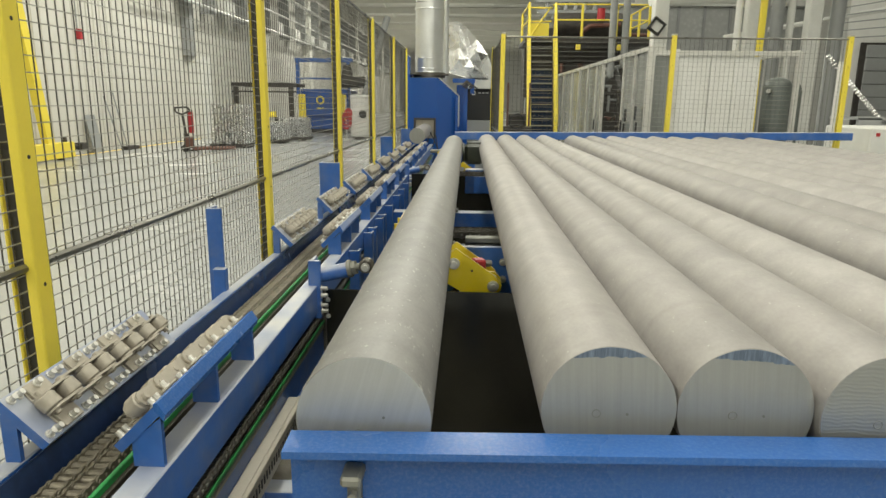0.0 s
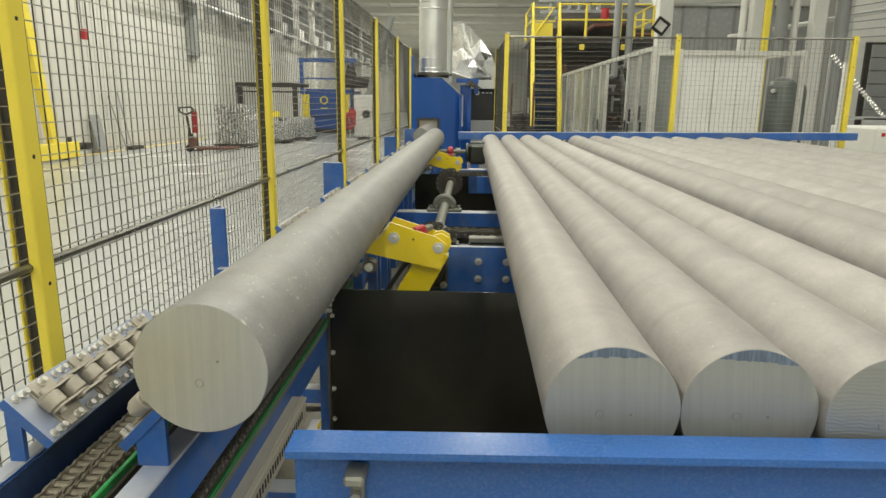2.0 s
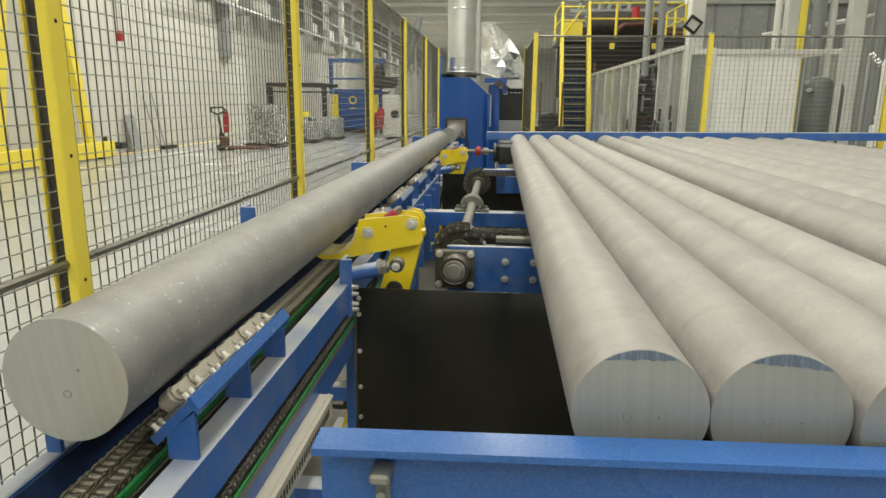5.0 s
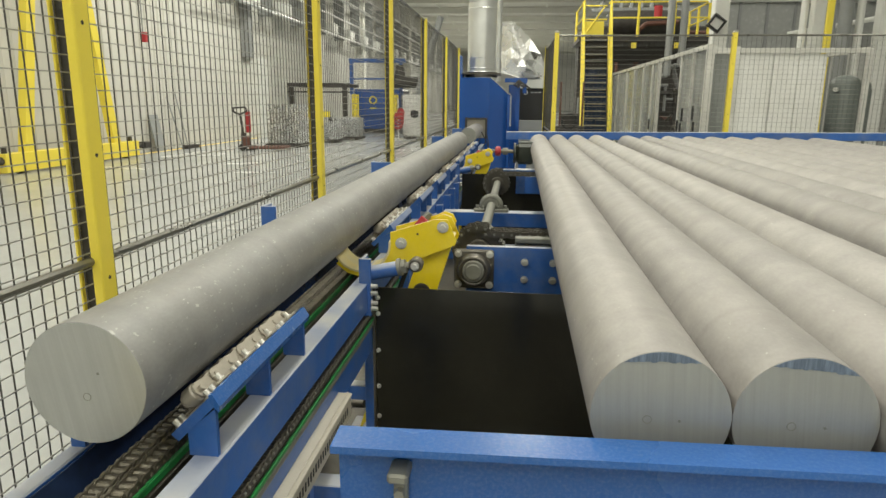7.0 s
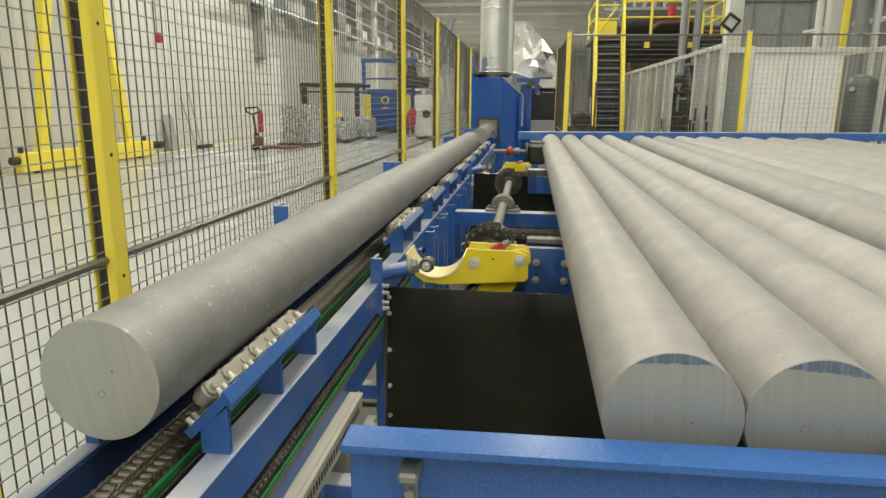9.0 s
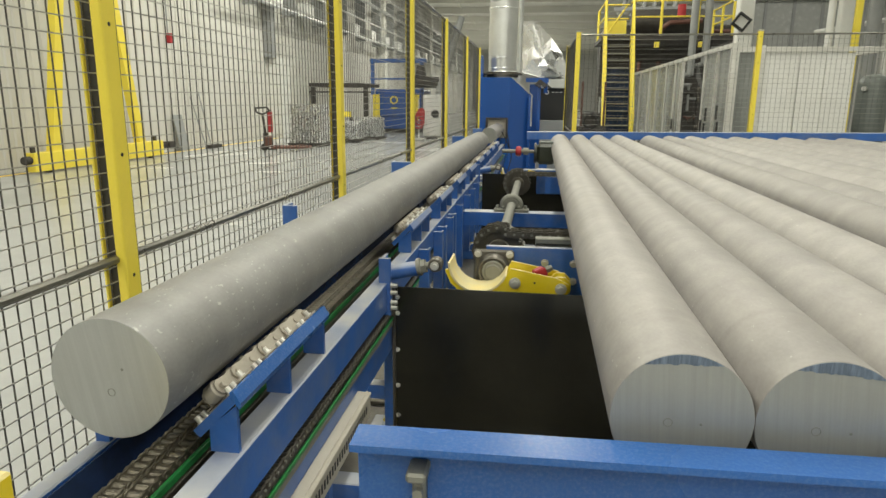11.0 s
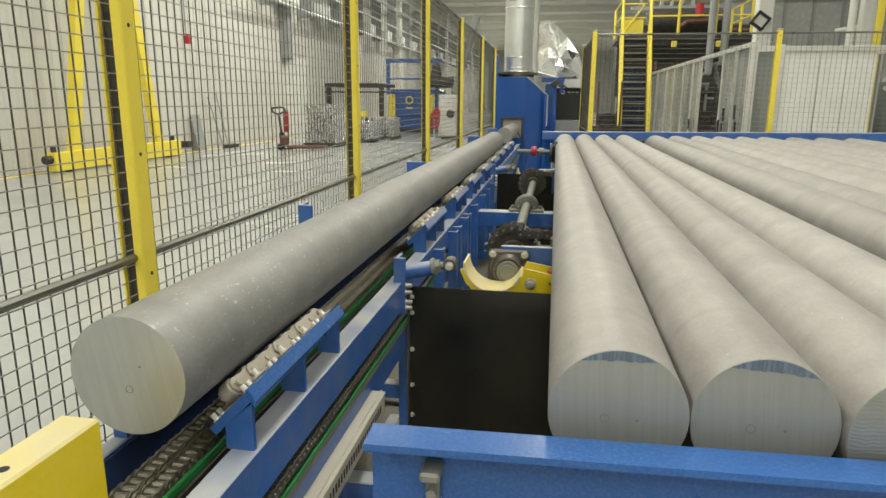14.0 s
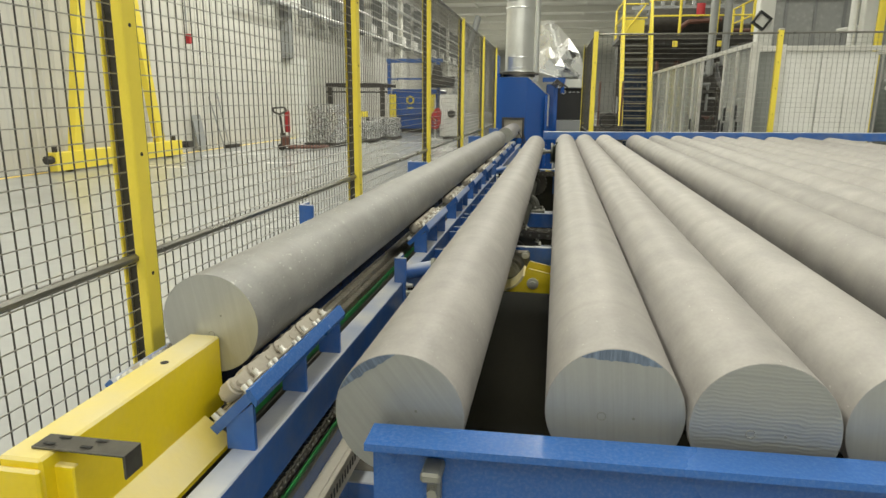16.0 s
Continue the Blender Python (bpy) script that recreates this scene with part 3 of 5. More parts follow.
def build_conveyor():
    c = thing("chain_conveyor", (0, 0, 0), "blue chain conveyor with V-shaped roller rests for billets", "conveyor")
    Y0, Y1 = 0.05, 9.7
    ym, yl = (Y0 + Y1) / 2, Y1 - Y0
    bh = 0.10
    for s in (-1, 1):
        xo, xi = CX + s * 0.145, CX + (0.092 if s > 0 else -0.112)
        lo, hi = min(xo, xi), max(xo, xi)
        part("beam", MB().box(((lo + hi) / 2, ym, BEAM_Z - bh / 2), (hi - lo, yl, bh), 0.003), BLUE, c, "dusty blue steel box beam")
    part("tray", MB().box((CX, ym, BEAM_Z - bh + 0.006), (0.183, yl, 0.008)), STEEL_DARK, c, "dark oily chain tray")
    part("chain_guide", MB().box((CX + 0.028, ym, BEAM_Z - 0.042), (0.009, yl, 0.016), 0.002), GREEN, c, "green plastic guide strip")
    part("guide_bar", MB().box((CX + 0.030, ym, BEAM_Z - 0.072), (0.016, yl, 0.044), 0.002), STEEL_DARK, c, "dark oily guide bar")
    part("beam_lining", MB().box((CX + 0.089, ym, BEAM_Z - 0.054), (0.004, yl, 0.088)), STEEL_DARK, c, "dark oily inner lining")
    # inner face of the beam, its shade put into the darker blue
    part("inner_plate", MB().prism([(CX - 0.109, BEAM_Z - 0.006), (CX - 0.106, BEAM_Z - 0.006), (CX - 0.084, BEAM_Z - 0.088), (CX - 0.088, BEAM_Z - 0.088)], "y", Y0, Y1), NAVY, c, "blue inner plate darkened for the shade in the trough")
    mb = MB()
    link_chain(mb, [(CX - 0.052, 0.028), (CX - 0.010, 0.028)], 0.3, 9.4, 0.0215, BEAM_Z - 0.046, 0.0235, 0.0082)
    tagged(part("drive_chain", mb, [CHAIN, CHAIN_MID], c, "oily double roller chain"), kind="stuff")
    # return run under the right-hand beam
    x = CX + 0.128
    mb = MB()
    link_chain(mb, [(x, 0.030)], 0.3, 9.3, 0.0212, 0.712, 0.021, 0.0072)
    tagged(part("return_chain", mb, [STEEL_DARK, GRIME], c, "dark return chain"), kind="stuff")
    part("return_guide", MB().box((x + 0.018, ym, 0.682), (0.007, yl, 0.010), 0.001), GREEN, c, "green plastic guide strip")
    part("lower_rail", MB().box((x - 0.005, ym, 0.664), (0.048, yl, 0.018), 0.002), GRIME, c, "grimy steel rail")
    part("lower_beam", MB().box((x - 0.014, ym, 0.605), (0.048, yl, 0.10), 0.003), BLUE, c)
    for y in (0.55, 2.30, 4.1, 6.0, 7.9, 9.4):
        for sx in (-0.118, 0.118):
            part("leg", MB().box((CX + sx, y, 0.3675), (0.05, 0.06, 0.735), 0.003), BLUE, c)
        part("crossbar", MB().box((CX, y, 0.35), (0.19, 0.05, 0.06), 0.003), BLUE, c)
    # upright stiffeners on the table side
    for y in (2.72, 3.12, 3.25, 3.52, 3.64, 3.98, 4.42, 4.75, 5.1):
        part("stiffener", MB().box((CX + 0.168, y, 0.62), (0.044, 0.012, 0.40), 0.002).box((CX + 0.187, y + 0.02, 0.62), (0.008, 0.04, 0.40), 0.001), BLUE, c)
    for i, (a, b) in enumerate(V_SPANS):
        for s in (-1, 1):
            v_block(c, s, a, b, i < 2)
    # guide posts on the fence side
    for y, xa, xb, z1 in ((2.06, -0.842, -0.792, 1.105), (3.80, -0.862, -0.742, 1.095), (6.55, -0.862, -0.742, 1.105), (8.6, -0.862, -0.742, 1.10)):
        mb = MB().box(((xa + xb) / 2, y, (0.70 + z1) / 2), (xb - xa, 0.012, z1 - 0.70), 0.002)
        mb.box((xa + 0.005, y + 0.035, (0.70 + z1) / 2), (0.010, 0.07, z1 - 0.70), 0.002)
        g = part("guide_post", mb, BLUE, c, "upright blue guide post")
        part("bracket", MB().box((-0.800, y - 0.02, 0.81), (0.040, 0.03, 0.20), 0.002), BLUE, g)
    # beige cable duct beside the conveyor
    d = thing("cable_duct", (0, 0, 0), "beige plastic cable duct beside the conveyor", "cable duct")
    part("duct_body", MB().box((-0.496, 0.92, 0.562), (0.056, 1.66, 0.062), 0.003), BEIGE, d)
    part("duct_lid", MB().box((-0.496, 0.92, 0.598), (0.062, 1.66, 0.008), 0.002).box((-0.478, 0.92, 0.6035), (0.004, 1.66, 0.003)), BEIGE, d)
    mb = MB()
    for i in range(80):
        mb.box((-0.4675, 0.12 + 0.02 * i, 0.566), (0.002, 0.008, 0.022))
    tagged(part("duct_slot", mb, RUBBER, d), kind="stuff")
    for by in (0.5, 1.4):
        part("duct_bracket", MB().box((-0.496, by, 0.266), (0.03, 0.03, 0.53)), BLUE, d)
    # small parts below the table's front corner
    j = thing("connector_strip", (-0.36, 1.62, 0), "row of small steel fittings on a blue bracket", "fitting")
    part("plate", MB().box((0, 0, 0.46), (0.22, 0.02, 0.05), 0.002).box((0, 0, 0.218), (0.04, 0.02, 0.436)), BLUE, j)
    for i in range(3):
        part("fitting", MB().cyl((-0.05 + 0.05 * i, -0.01, 0.47), (-0.05 + 0.05 * i, -0.04, 0.47), 0.012, 12), STEEL, j)


# ---- billet table ----
def build_table():
    t = thing("billet_table", (0, 0, 0), "blue steel billet storage table with chain feed", "billet table")
    # front stop beam: a channel with a broad flange
    y1, z1 = 0.874, 0.977
    part("front_beam", MB().prism([(y1, z1), (y1 - 0.062, z1), (y1 - 0.062, z1 - 0.011), (y1 - 0.010, z1 - 0.016), (y1 - 0.010, z1 - 0.20), (y1 - 0.062, z1 - 0.205), (y1 - 0.062, z1 - 0.216), (y1, z1 - 0.216)], "x", -0.25, 3.3), BLUE_CLEAN, t, "bright blue channel beam", at=Matrix.Translation((0, y1, 0)) @ Matrix.Rotation(radians(1.7), 4, "Z") @ Matrix.Translation((0, -y1, 0)))
    mb = MB().box((-0.155, y1 - 0.036, z1 - 0.052), (0.030, 0.048, 0.016), 0.004).box((-0.155, y1 - 0.022, z1 - 0.086), (0.020, 0.026, 0.060), 0.004)
    mb.cyl((-0.155, y1 - 0.034, z1 - 0.085), (-0.155, y1 - 0.046, z1 - 0.085), 0.008, 6)
    part("beam_clip", mb, GRIME, t, "small steel clamp under the flange")
    part("far_beam", MB().box((2.20, 0, 0), (4.4, 0.08, 0.085), 0.004), BLUE, t, "blue end stop beam", at=pose(-0.14, 7.50, 1.075, 0, -0.6, 0))
    for x in (0.05, 1.6, 3.2):
        for y in (0.95, 7.45):
            part("leg", MB().box((x, y, 0.39), (0.09, 0.09, 0.78), 0.004), BLUE, t)
    for y, x0 in ((4.12, -0.46), (5.75, -0.15), (6.8, -0.15)):
        part("crossbeam", MB().box(((x0 + 3.3) / 2, y, 0.720), (3.3 - x0, 0.10, 0.09), 0.003), BLUE, t)
    # chain runs that carry the billets
    for y in (2.85, 5.30):
        mb = MB()
        link_chain(mb, [(-0.026, 0.030), (0.026, 0.030)], 0.0, 3.3, 0.0381, 0.880, 0.034, 0.012)
        mb.v = [(v[1] - 0.13, v[0] + y, v[2]) for v in mb.v]
        tagged(part("feed_chain", mb, [STEEL_DARK, GRIME], t, "heavy dark feed chain"), kind="stuff")
        part("chain_rail", MB().box((1.7, y, 0.842), (3.2, 0.10, 0.05), 0.003).box((1.66, y - 0.06, 0.80), (3.2, 0.012, 0.13)), BLUE, t)
        sp = MB().cyl((-0.158, y - 0.02, 0.804), (-0.158, y + 0.02, 0.804), 0.095, 28)
        for i in range(22):
            a = 2 * math.pi * i / 22
            sp.box((-0.158 + 0.096 * math.cos(a), y, 0.804 + 0.096 * math.sin(a)), (0.018, 0.03, 0.018), 0.004)
        part("sprocket", sp, STEEL_DARK, t, "oily dark sprocket")
        wrap = MB()
        joints = [(-0.158 + 0.104 * math.cos(radians(75 + 21 * k)), 0.804 + 0.104 * math.sin(radians(75 + 21 * k))) for k in range(10)]
        for k, (p, q) in enumerate(zip(joints, joints[1:])):
            M = Matrix.Translation((p[0], y, p[1])) @ Matrix.Rotation(-math.atan2(q[1] - p[1], q[0] - p[0]), 4, "Y") @ Matrix.Rotation(radians(-90), 4, "Z")
            L = math.dist(p, q)
            for strand in (-0.026, 0.026):
                for sgn in (-1, 1):
                    chain_plate(wrap, 0, L, 0, 0.032, strand + sgn * (0.015 + 0.0035 * (k % 2)), 0.003, M=M)
            wrap.cyl((-0.048, 0, 0), (0.048, 0, 0), 0.011, 10, M=M)
            wrap.cyl((-0.052, 0, 0), (0.052, 0, 0), 0.006, 8, M=M, mi=1)
        part("wrapped_chain", wrap, [STEEL_DARK, GRIME], t, "oily chain round the sprocket")
        part("sprocket_hub", MB().cyl((-0.158, y - 0.05, 0.804), (-0.158, y + 0.05, 0.804), 0.05, 24, ch=0.003), STEEL_DARK, t)
    part("slide_rail", MB().box((1.64, 2.69, 0.886), (3.28, 0.055, 0.022), 0.003).box((1.64, 2.69, 0.80), (3.28, 0.03, 0.14), 0.002), GRIME, t, "dusty steel slide rail")
    part("shaft", MB().cyl((-0.158, 2.46, 0.804), (-0.158, 6.0, 0.804), 0.027, 24), GRIME, t, "dull grey steel drive shaft")
    for y in (3.10, 4.12):
        mb = MB().ring((-0.158, y, 0.804), (0, 1, 0), 0.055, 0.02, 28, 10).cyl((-0.158, y - 0.03, 0.804), (-0.158, y + 0.03, 0.804), 0.045, 24)
        mb.box((-0.158, y, 0.774), (0.22, 0.075, 0.020), 0.004).box((-0.158, y, 0.79), (0.12, 0.06, 0.03), 0.008)
        for s in (-1, 1):
            bolt(mb, (-0.158 + s * 0.088, y, 0.784), (0, 0, 1), 0.012, 0.018)
        part("pillow_block", mb, GRIME, t, "cast pillow block bearing")
    # flange bearing on its blue carrier plate
    y = 2.50
    part("bearing_plate", MB().box((0.06, y + 0.012, 0.80), (0.50, 0.02, 0.19), 0.003), BLUE, t, "blue bolted bearing plate")
    fb = part("flange_bearing", MB().box((-0.158, y - 0.008, 0.804), (0.158, 0.018, 0.158), 0.008).cyl((-0.158, y - 0.016, 0.804), (-0.158, y - 0.045, 0.804), 0.066, 40, 0.058).ring((-0.158, y - 0.045, 0.804), (0, 1, 0), 0.053, 0.006, 40, 8), CAST, t, "square cast flange bearing")
    part("shaft_end", MB().cyl((-0.158, y - 0.04, 0.804), (-0.158, y - 0.058, 0.804), 0.043, 36, ch=0.003).cyl((-0.158, y - 0.058, 0.804), (-0.158, y - 0.068, 0.804), 0.031, 32, ch=0.003), GRIME, fb)
    for sx in (-1, 1):
        for sz in (-1, 1):
            part("bolt", bolt(MB(), (-0.158 + sx * 0.062, y - 0.017, 0.804 + sz * 0.062), (0, -1, 0), 0.010, 0.012), STEEL, fb)
    for bx in (0.04, 0.15):
        for bz in (0.765, 0.835):
            part("bolt", bolt(MB(), (bx, y + 0.002, bz), (0, -1, 0), 0.010, 0.012), STEEL, t)
    part("bearing_block", MB().box((0.16, 5.5, 0.80), (0.34, 0.12, 0.20), 0.004), BLUE, t, "blue bearing block")
    # lower frame, and a dark sheet added for the shade under the table front
    part("drip_tray", MB().box((1.20, 1.50, 0.06), (4.0, 2.40, 0.02), 0.003).box((1.20, 0.30, 0.09), (4.0, 0.012, 0.08)), STEEL_DARK, t, "dark sheet added above the floor for the shade there")
    # second added sheet, darkens the floor gap between conveyor and table like shade
    part("drip_tray", MB().box((-0.30, 4.30, 0.06), (1.0, 3.1, 0.02), 0.003), STEEL_DARK, t, "dark sheet added above the floor for the shade there")
    part("lower_crossbar", MB().box((-0.42, 1.55, 0.40), (0.22, 0.06, 0.08), 0.003), BLUE, t)
    part("lower_crossbar", MB().box((-0.42, 1.25, 0.22), (0.22, 0.06, 0.08), 0.003), BLUE, t)
    # black drip panel
    p = part("drip_panel", MB().box((0.35, 2.205, 0.51), (1.68, 0.006, 0.575), 0.001), BLACK, t, "glossy black sheet panel")
    for z in (0.76, 0.70, 0.56, 0.42, 0.30):
        part("bolt", bolt(MB(), (-0.482, 2.200, z), (0, -1, 0), 0.0058, 0.010), STEEL, p)
    part("panel_edge", MB().box((-0.497, 2.205, 0.50), (0.010, 0.02, 0.60), 0.002), STEEL_DARK, p)
    part("panel_far", MB().box((0.1, 5.52, 0.55), (1.13, 0.006, 0.60)), BLACK, t, "glossy black sheet panel")
    # stop strut beside each transfer arm
    for y in (2.12, 5.55):
        s = thing("stop_strut", (0, y, 0), "blue stop strut with dark ball joint by the conveyor", "stop strut", "stop struts")
        part("mount_plate", MB().box((-0.508, 0, 0.820), (0.042, 0.012, 0.205), 0.002).box((-0.518, 0.035, 0.820), (0.012, 0.07, 0.205), 0.002), BLUE, s)
        part("tube", MB().cyl((-0.512, 0.03, 0.860), (-0.400, 0.03, 0.884), 0.026, 28), BLUE, s)
        part("nut", MB().cyl((-0.400, 0.03, 0.887), (-0.386, 0.03, 0.890), 0.031, 20, ch=0.002).cyl((-0.386, 0.03, 0.890), (-0.370, 0.03, 0.894), 0.026, 6), GRIME, s, "grimy lock nut")
        part("rod", MB().cyl((-0.378, 0.03, 0.892), (-0.345, 0.03, 0.899), 0.013, 16), GRIME, s)
        part("rod_end", MB().ring((-0.336, 0.022, 0.900), (0, 1, 0), 0.019, 0.007, 28, 8).cyl((-0.336, 0.010, 0.900), (-0.336, 0.034, 0.900), 0.014, 24, ch=0.002).cyl((-0.336, 0.036, 0.900), (-0.336, 0.058, 0.900), 0.024, 24, ch=0.003), CAST, s, "oily dark ball joint rod end")
        part("bolt", bolt(MB(), (-0.336, 0.004, 0.900), (0, -1, 0), 0.010, 0.012), STEEL, s)
        for z in (0.825, 0.800, 0.765, 0.745):
            part("bolt", bolt(MB(), (-0.487, 0.0, z), (1, 0, 0), 0.008, 0.02), STEEL, s)
    # gear motor with its red coupling
    m = thing("gear_motor", (0, 0, 0), "dark gear motor with red shaft coupling", "motor")
    part("gearbox", MB().box((0.07, 6.55, 0.95), (0.18, 0.26, 0.20), 0.03).box((0.07, 6.55, 1.055), (0.14, 0.20, 0.02), 0.006).cyl((-0.045, 6.5, 0.955), (-0.020, 6.5, 0.955), 0.098, 28, ch=0.004), MOTOR, m)
    part("motor_shaft", MB().cyl((-0.36, 6.5, 0.97), (-0.04, 6.5, 0.97), 0.018, 16).cyl((-0.15, 6.5, 0.97), (-0.10, 6.5, 0.97), 0.035, 20), GRIME, m)
    part("coupling", MB().cyl((-0.225, 6.5, 0.97), (-0.17, 6.5, 0.97), 0.048, 24, ch=0.012), RED, m, "red rubber coupling")


# ---- transfer arms ----
PIVOT = (-0.533, 0.162)
REACH = 0.883


def build_arm(y):
    """A parallel-link lifting arm: a tilting yellow head with a cradle on a long lever. Returns head and lever."""
    a = thing("transfer_arm", (0, y, 0), "yellow transfer arm with curved cradle for lifting billets", "transfer arm", "transfer arms")
    outline = [(-0.245, 0.024), (-0.225, -0.012), (-0.19, -0.040), (-0.14, -0.052), (-0.09, -0.042), (-0.055, -0.016), (-0.034, 0.022), (-0.022, 0.052), (0.150, 0.036), (0.192, 0.018), (0.192, -0.066),
               (0.18, -0.078), (-0.12, -0.078), (-0.19, -0.066), (-0.235, -0.03), (-0.26, 0.016)]
    head = part("head", MB().prism(outline, "y", 0.0, 0.010), YELLOW_WORN, a, "yellow side plate")
    part("side_plate", MB().prism(outline, "y", 0.115, 0.125), YELLOW_WORN, head)
    cr = []
    for i in range(13):
        t = radians(186 + 156 * i / 12)
        cr.append((-0.14 + 0.105 * math.cos(t), 0.056 + 0.105 * math.sin(t)))
    for i in range(13):
        t = radians(342 - 156 * i / 12)
        cr.append((-0.14 + 0.112 * math.cos(t), 0.056 + 0.112 * math.sin(t)))
    part("cradle", MB().prism(cr, "y", -0.004, 0.150), CRADLE, head, "worn curved yellow cradle")
    for bx in (0, 0.166):
        part("roller", MB().cyl((bx, 0.010, 0), (bx, 0.115, 0), 0.022, 20), STEEL, head)
    tip = Matrix.Translation((0.086, 0.062, 0.034)) @ Matrix.Rotation(radians(-28), 4, "Y") @ Matrix.Rotation(radians(18), 4, "Z")
    part("sensor", MB().box((0, 0, 0), (0.044, 0.048, 0.036), 0.005, M=tip), RED, head, "small red sensor housing")
    part("sensor_plug", MB().cyl((0.022, 0, 0), (0.040, 0, 0), 0.015, 6, M=tip).cyl((0.040, 0, 0), (0.050, 0, 0), 0.011, 16, ch=0.002, M=tip), GRIME, head, "steel plug fitting")
    part("bracket", MB().box((0.085, 0.062, -0.004), (0.09, 0.10, 0.006), 0.001), DARK_MACHINE, head)
    for bx in (0.0, 0.166):
        mb = MB().cyl((bx, 0.0, 0.0), (bx, -0.004, 0), 0.021, 24)
        part("bolt", bolt(mb, (bx, -0.004, 0), (0, -1, 0), 0.0115, 0.011), STEEL, head)
    part("tapped_hole", MB().cyl((0.07, 0.0, 0.01), (0.07, -0.002, 0.01), 0.004, 10), RUBBER, head)
    lever = part("lever", MB().prism([(-0.05, REACH - 0.02), (0.05, REACH - 0.02), (0.06, 0), (-0.06, 0)], "y", 0.03, 0.095), YELLOW_WORN, a, "yellow lever")
    lug = [(0.040 * math.cos(radians(22.5 + 45 * i)), REACH + 0.006 + 0.040 * math.sin(radians(22.5 + 45 * i))) for i in range(8)]
    for ya in (0.024, 0.088):
        part("lug", MB().prism(lug, "y", ya, ya + 0.012), YELLOW_WORN, lever, "yellow eight-sided lug")
    part("flange_bearing", MB().cyl((0, 0.030, 0.62), (0, 0.018, 0.62), 0.032, 24, ch=0.002), DARK_MACHINE, lever, "small dark flange bearing")
    part("hydraulic_hose", MB().tube([Vector((-0.075 + 0.01 * math.sin(0.9 * j), 0.06, 0.08 + 0.095 * j)) for j in range(9)], 0.009, 8), RUBBER, lever, "black hose along the lever")
    base = part("pivot_base", MB().box((PIVOT[0], 0.06, 0.075), (0.22, 0.24, 0.15), 0.006).cyl((PIVOT[0], -0.05, PIVOT[1]), (PIVOT[0], 0.18, PIVOT[1]), 0.05, 20), BLUE, a)
    return head, lever


# ---- pusher ----
def build_pusher():
    """Yellow pusher box that rides on the chain; its origin is the middle of its front face, at the top."""
    p = thing("billet_pusher", (-0.672, 0.653, 0.992), "yellow steel pusher box behind the billet on the conveyor", "pusher")
    w = 0.064
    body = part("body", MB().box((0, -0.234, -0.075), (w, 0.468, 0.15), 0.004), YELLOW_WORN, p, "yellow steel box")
    part("bolt_hole", MB().cyl((0.004, -0.145, -0.001), (0.004, -0.145, 0.0006), 0.0075, 16), RUBBER, body)
    part("foot_plate", MB().prism([(w / 2, -0.135), (w / 2 + 0.055, -0.178), (w / 2 + 0.055, -0.186), (w / 2 - 0.02, -0.15)], "y", -0.46, -0.075), YELLOW_WORN, body, "sloping pale yellow foot plate")
    part("carrier", MB().box((-0.002, -0.23, -0.165), (0.05, 0.40, 0.07), 0.003), STEEL_DARK, body, "steel carrier on the chain")
    br = part("bracket", MB().box((0.068, -0.427, 0.002), (0.138, 0.036, 0.004), 0.001).box((0.135, -0.427, -0.014), (0.004, 0.036, 0.034), 0.001), GREY_SHEET_DARK, p, "dark slotted bracket strip")
    for x, y in ((0.02, -0.436), (0.03, -0.418), (0.075, -0.436), (0.085, -0.418)):
        part("slot", MB().box((x, y, 0.0058), (0.016, 0.005, 0.0008)), RUBBER, br)
    part("back_plate", MB().box((0.045, -0.44, -0.08), (0.03, 0.012, 0.12), 0.002).box((0, -0.472, -0.08), (0.066, 0.010, 0.135), 0.003), YELLOW_WORN, p)
    return p


